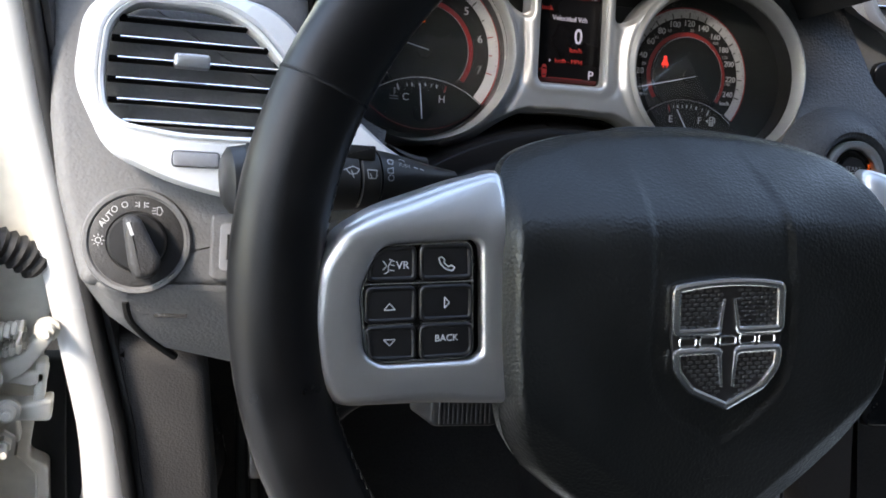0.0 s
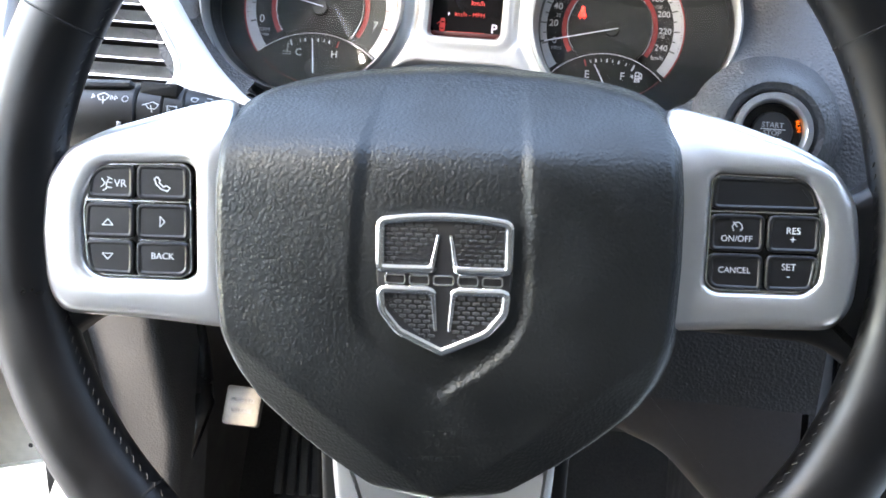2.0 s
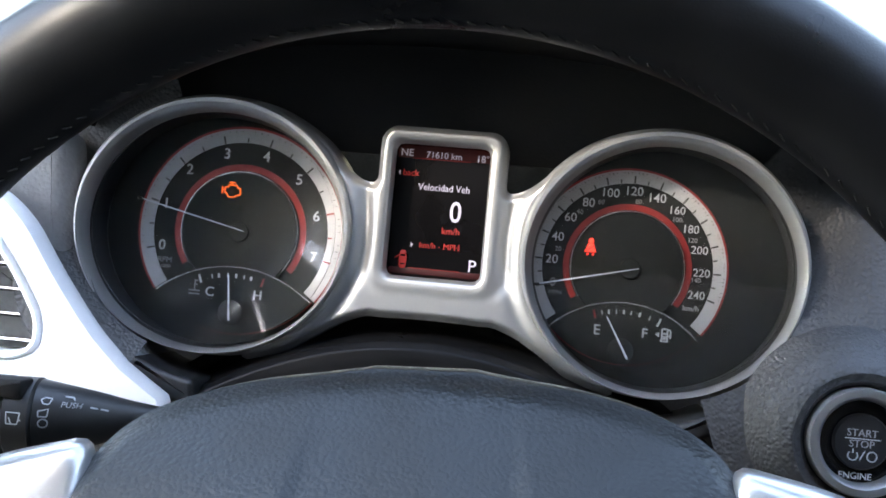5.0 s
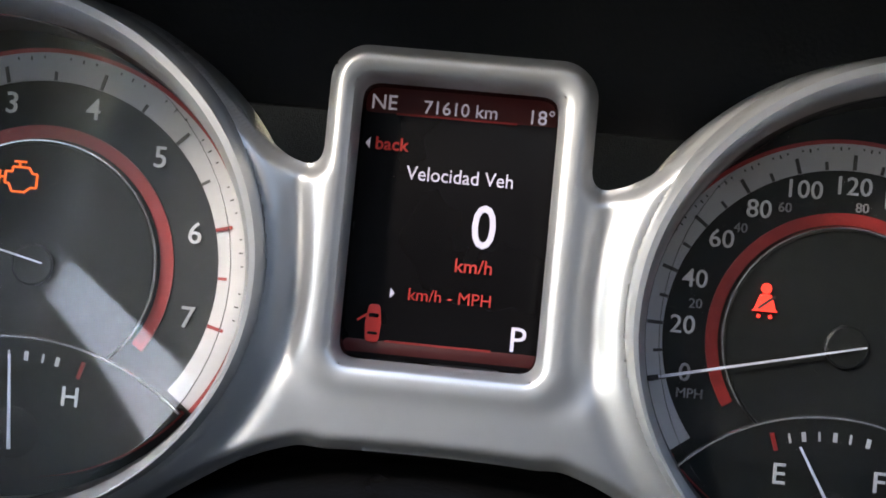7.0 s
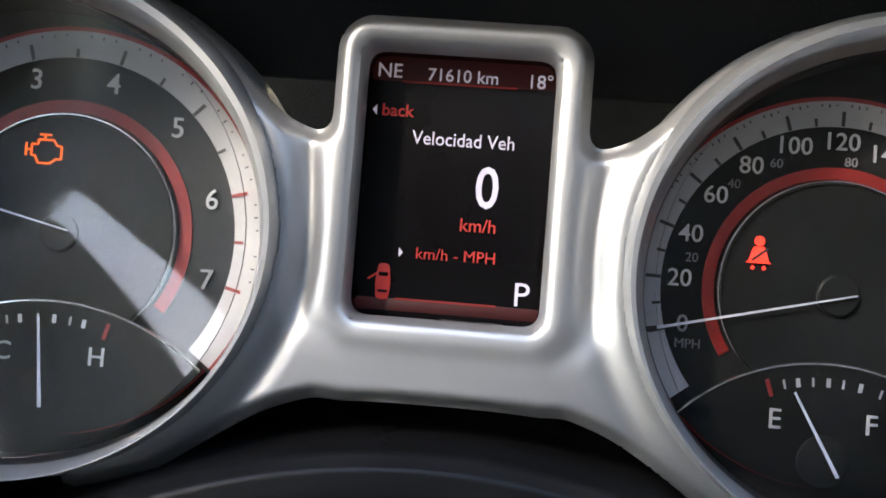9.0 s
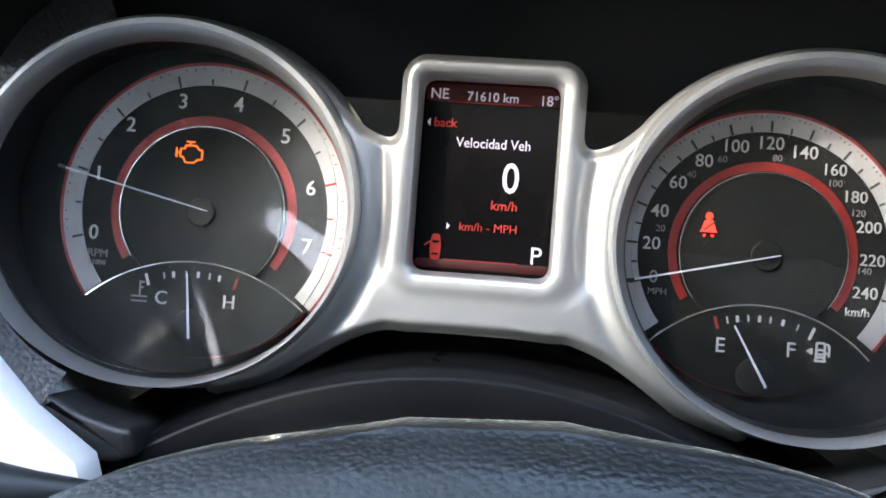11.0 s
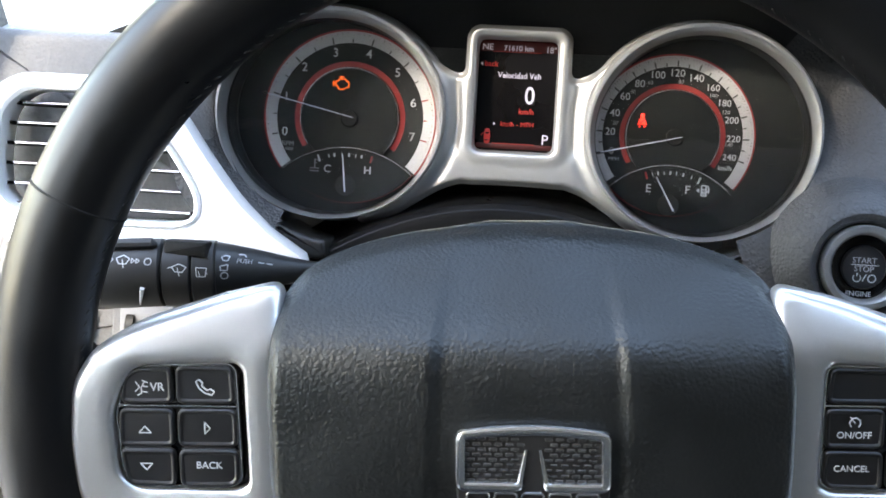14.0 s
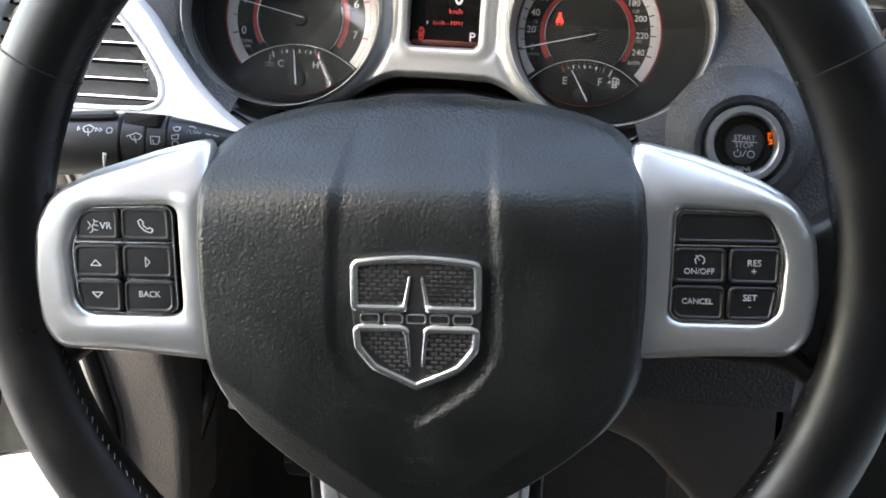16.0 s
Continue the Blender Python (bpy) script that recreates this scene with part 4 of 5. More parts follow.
# Hood over the instruments
def hood_path(k, grow):
    pts = []
    for i in range(61):
        a = math.pi * (0.91 - 0.82 * i / 60)
        pts.append(((0.153 + grow) * math.copysign(abs(math.cos(a)) ** 0.75, math.cos(a)), 0.012 + (0.074 + grow) * math.copysign(abs(math.sin(a)) ** 0.8, math.sin(a))))
    return pts


rings = []
for grow, z in ((0.0, -0.012), (0.001, 0.02), (0.003, 0.058), (0.006, 0.064), (0.010, 0.062), (0.014, 0.050), (0.018, -0.01)):
    rings.append(lift(hood_path(0, grow), z))
bm = loft(rings, closed=False)
part("instrument_hood", bm, HOODSKIN, dash, "matt black hood over the dials")
back = [(x, y) for x, y in hood_path(0, 0.0)]
part("cluster_back", loft([lift(back, -0.014), lift(back, -0.012)]), HOODSKIN, dash)
# Dash top running forward to the windscreen, in world axes
topm = mat("grained_dash_top", (0.22, 0.22, 0.225), 0.6, bump=0.5, bscale=420, btype="grain")
bm = grid(steps(-0.62, 0.95, 60), steps(0, 1, 24), lambda x, t: (x, 0.19 + 0.62 * t - 0.25 * (x * 0.55) ** 2 * (1 - t), 1.098 + 0.0 * t + (0.074 * math.exp(-((x + 0.017) / 0.165) ** 4)) * (1 - 0.8 * t)))
dash_top = tagged(part("dash_top", bm, topm), "grey grained dashboard top under the windscreen", "dashboard top", kind="structure")

defrost = thing("side_defroster", pose(-0.336, 0.372, 1.0995, 0, 0, -7), "slotted side window defroster in the grey dash top", "air vent")
part("surround", slab(rounded([(-0.024, -0.080), (0.024, -0.075), (0.022, 0.080), (-0.022, 0.080)], 0.014), -0.004, 0.004, 0.002), topm, defrost)
for k in range(9):
    part("slot", box(-0.016, 0.015, -0.064 + 0.0142 * k, -0.056 + 0.0142 * k, 0.003, 0.0046, 0.002, 0.0004), HOODMAT, defrost)

# ---------------------------------------------------------------- left air vent in its bright trim
vent = thing("air_vent", FACE, "oval side air vent with chrome-tipped slats in a bright silver trim", "air vent")
VT = [(-0.262, -0.034), (-0.258, 0.000), (-0.241, 0.013), (-0.192, 0.013), (-0.170, 0.008), (-0.157, -0.003), (-0.144, -0.022), (-0.128, -0.042), (-0.107, -0.0595), (-0.0915, -0.067), (-0.094, -0.080), (-0.150, -0.087), (-0.190, -0.086), (-0.216, -0.080), (-0.246, -0.067)]
VO = [(-0.2480, -0.030), (-0.2455, -0.006), (-0.234, 0.0045), (-0.196, 0.0045), (-0.179, -0.004), (-0.1640, -0.021), (-0.1500, -0.042), (-0.1490, -0.0515), (-0.1560, -0.0545), (-0.185, -0.0555), (-0.212, -0.0555), (-0.238, -0.052), (-0.2460, -0.046)]


def vent_z(x, y):
    return 0.037 + 0.006 * smoothstep(-0.03, -0.075, y)


def scaled(pts, n, cx, cy):
    ps = []
    q = [Vector(p) for p in pts] + [Vector(pts[0])]
    for a, b in zip(q, q[1:]):
        ps += [tuple(a + (b - a) * t / 30) for t in range(30)]
    ang = sorted((math.atan2(y - cy, x - cx), x, y) for x, y in ps)
    aa = [k[0] for k in ang]
    return [(float(np.interp(-math.pi + math.tau * i / n, aa, [k[1] for k in ang], period=math.tau)), float(np.interp(-math.pi + math.tau * i / n, aa, [k[2] for k in ang], period=math.tau))) for i in range(n)]


vo, vi = scaled(rounded(VT, 0.010, 5), 160, -0.200, -0.027), scaled(rounded(VO, 0.008, 5), 160, -0.200, -0.027)
bm = loft([[(x, y, vent_z(x, y) - 0.009) for x, y in vo], [(x, y, vent_z(x, y) - 0.003) for x, y in vo], [(x, y, vent_z(x, y)) for x, y in inset(vo, 0.002)], [(x, y, vent_z(x, y) + 0.001) for x, y in inset(vi, -0.005)],
           [(x, y, vent_z(x, y) - 0.002) for x, y in inset(vi, -0.0032)], [(x, y, vent_z(x, y) + 0.0015) for x, y in inset(vi, -0.0022)], [(x, y, vent_z(x, y) + 0.0005) for x, y in inset(vi, -0.0006)], lift(vi, 0.022)], caps=(False, False))
part("vent_trim", bm, BRIGHT, vent, "bright silver trim", smooth=45)
part("vent_back", loft([lift(inset(vi, -0.002), 0.0), lift(inset(vi, -0.002), 0.002)]), VENTBLACK, vent)
for k in range(6):
    y = -0.0015 - 0.0098 * k
    xs = [x for x, yy in vi if abs(yy - y) < 0.004]
    if not xs:
        continue
    x0, x1 = min(xs) + 0.001, max(xs) - 0.001
    s = part("slat", loft([[(x0, y + 0.0006, 0.031), (x1, y + 0.0006, 0.031), (x1, y - 0.0004, 0.022), (x0, y - 0.0004, 0.022)], [(x0, y - 0.0012, 0.031), (x1, y - 0.0012, 0.031), (x1, y - 0.0016, 0.022), (x0, y - 0.0016, 0.022)]]), VENTBLACK, vent)
    part("slat_tip", tube([(x0 + 0.004, y - 0.0002, 0.0312), (x1 - 0.003, y - 0.0002, 0.0312)], 0.0007, 8), CHROME, s)
for k in range(9):
    x = -0.238 + 0.0105 * k
    part("inner_vane", box(x - 0.0005, x + 0.0005, -0.052, 0.002, 0.004, 0.012, 0.0001, 0.0001), VENTBLACK, vent)
part("vent_knob", box(-0.2165, -0.1995, -0.0245, -0.0175, 0.030, 0.0375, 0.002, 0.0015), SILVER, vent, "silver slider knob")
slot = part("card_slot", box(-0.2155, -0.1945, -0.0715, -0.0650, 0.030, 0.0448, 0.0015, 0.0008), SLOTGREY, vent, "grey sliding slot")
part("chrome_edge", tube([(x, y, 0.0436) for x, y in rounded([(-0.2160, -0.0720), (-0.1940, -0.0720), (-0.1940, -0.0645), (-0.2160, -0.0645)], 0.002, 3)], 0.0005, 6, True), CHROME, slot)

# ---------------------------------------------------------------- lower left panel and light switch
LP = [(-0.273, 0.036), (-0.274, -0.040), (-0.268, -0.085), (-0.2585, -0.121), (-0.2550, -0.1315), (-0.05, -0.1315), (-0.05, -0.070), (-0.10, -0.062), (-0.146, -0.020), (-0.152, 0.036)]
part("left_panel", slab(rounded(LP, 0.008, 4), -0.06, 0.0195, 0.008, 5), DASHGREY, dash, "grey grained panel left of the column")


def flap_z(y):
    return 0.0193 - 0.75 * max(0.0, -0.131 - y) - 9.0 * max(0.0, -0.131 - y) ** 2


def flap(t, y):
    """The panel's lower part, bending away under the dash."""
    x0 = curve([(-0.178, -0.176), (-0.172, -0.198), (-0.166, -0.222), (-0.149, -0.243), (-0.1315, -0.2545), (-0.122, -0.258)], y)
    x = x0 + (-0.05 - x0) * t * t
    return (x, y, flap_z(y) - 0.018 * (1 - smoothstep(0, 0.012, x - x0)) ** 2)


part("knee_flap", grid(steps(0, 1, 40), steps(-0.178, -0.1295, 24), flap), DASHGREY, dash, "grey grained flap under the panel", smooth=60)
part("flap_gap", tube([(x, y, flap_z(y) - 0.0016) for x, y in bent([(-0.2345, -0.1385), (-0.2335, -0.1475), (-0.2240, -0.1590), (-0.2080, -0.1720)], 0.006)], 0.0023, 8), HOODMAT, dash)
part("embossed_mark", box(-0.2205, -0.2040, -0.1475, -0.1455, 0.0020, flap_z(-0.1465) + 0.0012, 0.0008, 0.0003), GREYTRIM, dash)
switch = thing("light_switch", FACE @ pose(-0.2302, -0.1088, 0), "round black headlight switch knob with white symbols", "light switch")
part("switch_ring", lathe([(0.0262, 0.012), (0.0262, 0.0205), (0.0252, 0.0225), (0.0235, 0.0225), (0.0225, 0.0212), (0.0195, 0.0212), (0.019, 0.020)], 64), DASHGREY, switch)
plate = part("switch_plate", lathe([(0.0222, 0.014), (0.0222, 0.0215), (0.0214, 0.0220), (0.0148, 0.0220), (0.0142, 0.0212), (0.0001, 0.0212)], 64), GREYTRIM, switch)
part("knob_base", lathe([(0.0140, 0.018), (0.0140, 0.0275), (0.0128, 0.0295), (0.0001, 0.0300)], 48), TRIMDARK, switch)
kp = rounded([(-0.0075, 0.0125), (0.0005, 0.0130), (0.0118, -0.0085), (0.0085, -0.0160), (0.0000, -0.0175), (-0.0035, -0.0120)], 0.004, 4)
grip = part("knob_grip", slab(kp, 0.026, 0.0440, 0.004, 4), GREYTRIM, switch, "black grip with a pale pointer")
part("pointer", bar(-0.0045, 0.0095, -0.0022, 0.0035, 0.0016, 0.0440, 0.0004), PRINT, grip)
words("AUTO", 0.0044, -0.0135, 0.0118, 0.0221, PRINT, plate, turn=52)
words("O", 0.0044, -0.0062, 0.0175, 0.0221, PRINT, plate, turn=15)
icon(plate, [[(0.0005, 0.0165), (0.0005, 0.0195)], [(0.0030, 0.0165), (0.0030, 0.0195)], [(-0.0015, 0.0170), (0.0, 0.0175)], [(-0.0015, 0.0190), (0.0, 0.0185)], [(0.0050, 0.0170), (0.0035, 0.0175)], [(0.0050, 0.0190), (0.0035, 0.0185)]], z=0.0221)
icon(plate, [[(0.0090, 0.0135), (0.0090, 0.0170), (0.0105, 0.0172), (0.0118, 0.0152), (0.0105, 0.0132), (0.0090, 0.0135)], [(0.0085, 0.0140), (0.0068, 0.0140)], [(0.0085, 0.0153), (0.0066, 0.0153)], [(0.0085, 0.0166), (0.0068, 0.0166)]], z=0.0221)
icon(plate, [[(-0.0180 + 0.0014 * math.cos(a), 0.0014 * math.sin(a)) for a in steps(0, math.tau, 10)]] + [[(-0.0180 + r * math.cos(a), r * math.sin(a)) for r in (0.0021, 0.0030)] for a in steps(0, math.tau, 8)], z=0.0221)
dim = thing("dimmer_switch", FACE @ pose(-0.176, -0.110, 0), "rectangular dimmer switch in a grey surround", "switch")
part("surround", slab(rounded([(-0.019, -0.017), (0.020, -0.017), (0.020, 0.017), (-0.019, 0.017)], 0.005), 0.015, 0.0215, 0.0015), DASHGREY, dim)
part("plate", slab(rounded([(-0.0145, -0.012), (0.0155, -0.012), (0.0155, 0.012), (-0.0145, 0.012)], 0.003), 0.018, 0.0225, 0.0008), SLOTGREY, dim)
part("roller", lathe([(0.0001, -0.002), (0.0085, -0.002), (0.0085, 0.002), (0.0001, 0.002)], 24), TRIMDARK, dim, m=pose(-0.009, 0, 0.0170, 0, 90, 0))
icon(dim, [[(0.003, -0.002), (0.007, 0.002)], [(0.003, 0.002), (0.005, 0.004), (0.008, 0.002)]], z=0.0226)

# ---------------------------------------------------------------- stalk
stalk = thing("wiper_stalk", FACE, "black column stalk with white wiper symbols and ring switch", "stalk")


def axis(x):
    """Middle of the stalk at x."""
    return (x, curve([(-0.195, -0.0783), (-0.1545, -0.0748), (-0.130, -0.0735), (-0.080, -0.0700)], x), curve([(-0.195, 0.0805), (-0.1545, 0.076), (-0.130, 0.073), (-0.118, 0.071), (-0.080, 0.060)], x))


def turned(name, stations, material, parent, label=""):
    return part(name, tube([axis(x) for x, r in stations], [r for x, r in stations], 28), material, parent, label)


def onto(ob, r, lift_=0.00030):
    """Lays a flat symbol on the stalk's round skin."""
    o = ob.matrix_basis.translation
    for v in ob.data.vertices:
        c = axis(v.co.x + o.x)
        rr = r(v.co.x + o.x) if callable(r) else r
        d = min(0.95 * rr, abs(v.co.y + o.y - c[1]))
        v.co.z = c[2] + math.sqrt(rr * rr - d * d) + lift_ - o.z
    return ob


arm = turned("stalk_arm", [(-0.082, 0.0030), (-0.095, 0.0058), (-0.108, 0.0095), (-0.119, 0.0122), (-0.1255, 0.0136)], STALK, stalk)
ring = turned("stalk_ring", [(-0.1258, 0.0130), (-0.1266, 0.0142), (-0.1348, 0.0145), (-0.1355, 0.0136)], STALK, stalk)
collar = turned("stalk_collar", [(-0.1358, 0.0136), (-0.1366, 0.0147), (-0.1474, 0.0149), (-0.1482, 0.0138)], STALK, stalk)
knob = turned("stalk_knob", [(-0.1486, 0.0138), (-0.1494, 0.0151), (-0.1850, 0.0158), (-0.1925, 0.0148), (-0.1950, 0.0110)], STALK, stalk)
part("grip_rib", tube([(-0.1500, -0.0618, 0.0838), (-0.1520, -0.0612, 0.0845), (-0.1860, -0.0640, 0.0890)], [0.001, 0.0026, 0.0028], 10), TRIMDARK, knob)
part("pointer", tube([(-0.1535, -0.0800, 0.0908), (-0.1560, -0.0880, 0.0858)], [0.0011, 0.0003], 8), PRINT, knob)
part("ring_tab", box(-0.1465, -0.1275, -0.0655, -0.0590, 0.078, 0.0862, 0.001, 0.001), HOODMAT, stalk)


def arm_r(x):
    return 1.065 * curve([(-0.1255, 0.0136), (-0.119, 0.0122), (-0.108, 0.0095), (-0.095, 0.0058)], x)


onto(words("O", 0.0046, -0.1195, -0.0732, 0, PRINT, arm), arm_r)
onto(icon(arm, [[(-0.1215, -0.0690), (-0.1185, -0.0682), (-0.1185, -0.0708), (-0.1212, -0.0708), (-0.1215, -0.0690)]], z=0), arm_r)
onto(icon(arm, [[(-0.1215, -0.0652), (-0.1203, -0.0645), (-0.1182, -0.0648), (-0.1188, -0.0667), (-0.1206, -0.0665), (-0.1215, -0.0652)]], z=0), arm_r)
onto(words("PUSH", 0.0026, -0.1122, -0.0668, 0, PRINT, arm, turn=-4), arm_r)
onto(icon(arm, [[(-0.1150, -0.0640), (-0.1125, -0.0642), (-0.1118, -0.0652)], [(-0.1068, -0.0672), (-0.1045, -0.0676)], [(-0.1036, -0.0677), (-0.1012, -0.0681)]], z=0), arm_r)
onto(icon(ring, [[(-0.1308, -0.0738), (-0.1314, -0.0700), (-0.1268, -0.0700), (-0.1272, -0.0738), (-0.1308, -0.0738)], [(-0.1302, -0.0716), (-0.1292, -0.0738)], [(-0.1272, -0.0724), (-0.1262, -0.0724)]], z=0), 0.0145)
onto(icon(collar, [[(-0.1416, -0.0702), (-0.1385, -0.0688), (-0.1354, -0.0700), (-0.1368, -0.0722), (-0.1400, -0.0722), (-0.1416, -0.0702)], [(-0.1380, -0.0740), (-0.1392, -0.0704)], [(-0.1432, -0.0708), (-0.1416, -0.0702)]], z=0), 0.0149)
onto(icon(knob, [[(-0.1655, -0.0678), (-0.1626, -0.0664), (-0.1597, -0.0677), (-0.1610, -0.0700), (-0.1641, -0.0700), (-0.1655, -0.0678)], [(-0.1618, -0.0718), (-0.1628, -0.0682)]], z=0), 0.0153)
onto(icon(knob, [[(-0.1588, -0.0675), (-0.1588, -0.0695), (-0.1574, -0.0685), (-0.1588, -0.0675)], [(-0.1568, -0.0675), (-0.1568, -0.0695), (-0.1554, -0.0685), (-0.1568, -0.0675)],
                  [(-0.1680, -0.0675), (-0.1680, -0.0695), (-0.1666, -0.0685), (-0.1680, -0.0675)]], w=0.0003, z=0), 0.0153)
onto(words("O", 0.0046, -0.1518, -0.0687, 0, PRINT, knob), 0.0153)

# ---------------------------------------------------------------- start button
start = thing("start_button", FACE @ pose(0.1594, -0.0548, 0), "round engine start button in a silver ring", "start button")
part("collar", lathe([(0.040, 0.030), (0.034, 0.0415), (0.0275, 0.0490), (0.0240, 0.0505), (0.0215, 0.0495), (0.0190, 0.0450)], 64), DASH, start, "grained raised collar")
part("silver_ring", lathe([(0.0190, 0.040), (0.0190, 0.0505), (0.0184, 0.0518), (0.0160, 0.0518), (0.0148, 0.0503), (0.0142, 0.0450)], 64), SILVER, start, "satin silver ring")
well = part("button_well", lathe([(0.0145, 0.042), (0.0145, 0.0462), (0.0120, 0.0465), (0.0098, 0.0462)], 48), GLOSS, start)
cap = part("button_cap", lathe([(0.0098, 0.043), (0.0098, 0.0475), (0.0092, 0.0485), (0.0001, 0.0485)], 48), TRIMDARK, start)
words("START", 0.0036, -0.0002, 0.0030, 0.0486, NUM, cap)
words("STOP", 0.0036, -0.0002, -0.0008, 0.0486, NUM, cap)
part("line", bar(-0.006, 0.0011, 0.006, 0.0011, 0.0003, 0.0486), PRINT, cap)
icon(cap, [[(-0.0030 + 0.0017 * math.cos(a), -0.0048 + 0.0017 * math.sin(a)) for a in steps(2.4, 7.0, 8)], [(-0.0030, -0.0025), (-0.0030, -0.0040)], [(-0.0006, -0.0062), (0.0010, -0.0030)],
           [(0.0035 + 0.0017 * math.cos(a), -0.0048 + 0.0017 * math.sin(a)) for a in steps(0, 6.3, 10)]], z=0.0486)
words("ENGINE", 0.0032, -0.0012, -0.0122, 0.0466, PRINT, well)
words("RUN", 0.0029, 0.0121, 0.0036, 0.0466, LAMPORANGE, well, turn=-75)

# ---------------------------------------------------------------- middle vent
mv = thing("centre_vent", FACE, "centre air vent with chrome-tipped slats in a silver frame", "air vent")
MO = rounded([(0.190, 0.0870), (0.33, 0.098), (0.33, 0.020), (0.222, 0.030), (0.200, 0.048)], 0.010, 6)
mo, mi = scaled(MO, 120, 0.26, 0.06), scaled(rounded([(0.1945, 0.0835), (0.325, 0.093), (0.325, 0.026), (0.224, 0.0355), (0.2045, 0.051)], 0.008, 6), 120, 0.26, 0.06)
part("vent_frame", loft([lift(mo, -0.02), lift(mo, 0.004), lift(inset(mo, 0.001), 0.006), lift(inset(mi, -0.001), 0.006), lift(mi, 0.004), lift(mi, -0.02)], caps=(False, False)), SILVER, mv)
part("vent_back", loft([lift(mo, -0.032), lift(mo, -0.030)]), HOODMAT, mv)
for k in range(6):
    y = 0.0835 - 0.0098 * k
    x0 = min(x for x, yy in mi if abs(yy - y) < 0.006) + 0.001
    s = part("slat", loft([[(x0, y, 0.002), (0.325, y + 0.002, 0.002), (0.325, y + 0.004, -0.018), (x0, y + 0.002, -0.018)], [(x0, y - 0.0012, 0.002), (0.325, y + 0.0008, 0.002), (0.325, y + 0.0028, -0.018), (x0, y + 0.0008, -0.018)]]), TRIMDARK, mv)
    part("slat_tip", tube([(x0, y - 0.0004, 0.0022), (0.325, y + 0.0016, 0.0022)], 0.0006, 8), CHROME, s)
centre = tagged(place(new("centre_panel"), FACE), "dark centre console panel beside the driver", "centre console", kind="structure")
part("panel", slab(rounded([(0.172, 0.098), (0.42, 0.104), (0.42, -0.21), (0.196, -0.21), (0.180, -0.02)], 0.014), -0.06, -0.002, 0.012, 5), PANEL, centre, "charcoal console panel")
part("control_face", slab(rounded([(0.206, 0.020), (0.42, 0.020), (0.42, -0.21), (0.212, -0.21)], 0.010), -0.03, 0.003, 0.002), GLOSS, centre, "black face with knobs")
part("round_knob", lathe([(0.022, -0.004), (0.022, 0.010), (0.020, 0.014), (0.0001, 0.015)], 40), GLOSS, centre, m=pose(0.246, -0.005, 0))
part("chrome_edge", tube([(0.246 + 0.0235 * math.cos(a), -0.005 + 0.0235 * math.sin(a), 0.0) for a in steps(0, math.tau, 48)], 0.0012, 8), CHROME, centre)
part("round_knob", lathe([(0.020, -0.004), (0.020, 0.010), (0.018, 0.014), (0.0001, 0.015)], 40), CHROME, centre, m=pose(0.236, -0.115, 0))

# ---------------------------------------------------------------- footwell
floor = tagged(part("car_floor", grid(steps(-0.45, 0.75, 8), steps(-1.6, 0.62, 16), lambda x, y: (x, y, 0.36 + max(0, y - 0.35) * 1.0)), CARPET), "black carpeted car floor", "floor", kind="structure")
lower = tagged(place(new("lower_dash"), FACE), "grey-brown knee panel under the dashboard", "dash panel", kind="structure")
part("knee_panel", slab(rounded([(0.030, -0.10), (0.200, -0.10), (0.203, -0.298), (0.192, -0.292), (0.155, -0.250), (0.125, -0.222), (0.030, -0.190)], 0.010), -0.03, 0.018, 0.008), PINK, lower)
part("column_lower", slab(rounded([(-0.05, -0.105), (0.05, -0.105), (0.045, -0.20), (-0.045, -0.20)], 0.012), -0.02, 0.070, 0.015), TRIMDARK, lower, "black lower column cover")
lever = thing("tilt_lever", FACE, "grey ribbed column lever", "lever")
part("lever_body", box(-0.088, -0.052, -0.194, -0.170, 0.02, 0.060, 0.004, 0.002), TRIMDARK, lever)
for k in range(12):
    part("rib", box(-0.084 + k * 0.0024, -0.0830 + k * 0.0024, -0.1925, -0.1715, 0.058, 0.0612, 0.0002, 0.0002), GREYTRIM, lever)

pedal_m = look((-0.1595, 0.20, 0.794), (-0.159, 0.75, 0.388))
brake = thing("parking_brake_pedal", pedal_m, "worn steel parking brake pedal pad with raised lettering", "pedal")
pad_ = part("pad", box(-0.0126, 0.0126, -0.0134, 0.0134, -0.006, 0.0, 0.003, 0.0015), METAL, brake)
words("PUSH TO", 0.0040, 0.0, 0.0035, 0.0001, SLOTGREY, pad_, "lettering", up=0.0004)
words("RELEASE", 0.0040, 0.0, -0.0035, 0.0001, SLOTGREY, pad_, "lettering", up=0.0004)
part("arm", tube([(0.007, 0.008, -0.008), (0.0085, 0.022, -0.014), (0.007, 0.050, -0.020), (-0.004, 0.085, -0.03)], [0.0034, 0.0036, 0.0042, 0.005], 12), METAL, brake)
part("arm_cover", tube([(-0.048, 0.060, -0.010), (-0.043, 0.030, -0.012), (-0.040, 0.000, -0.016), (-0.045, -0.040, -0.022), (-0.052, -0.060, -0.026)], [0.006, 0.012, 0.015, 0.009, 0.002], 14), GLOSS, brake, "gloss black pedal arm cover")
rest_m = look((-0.1480, 0.30, 0.692), (-0.165, 0.95, 0.282)) @ pose(0, 0, 0, 0, 0, 2) @ Matrix.Diagonal((0.70, 0.95, 0.8, 1))
rest = thing("foot_rest", rest_m, "worn ribbed black rubber foot rest", "foot rest")
part("plate", slab(rounded([(-0.022, 0.075), (0.026, 0.075), (0.038, -0.034), (0.030, -0.046), (-0.024, -0.044), (-0.028, -0.034)][::-1], 0.008), -0.010, 0.0, 0.003), SEAL, rest)
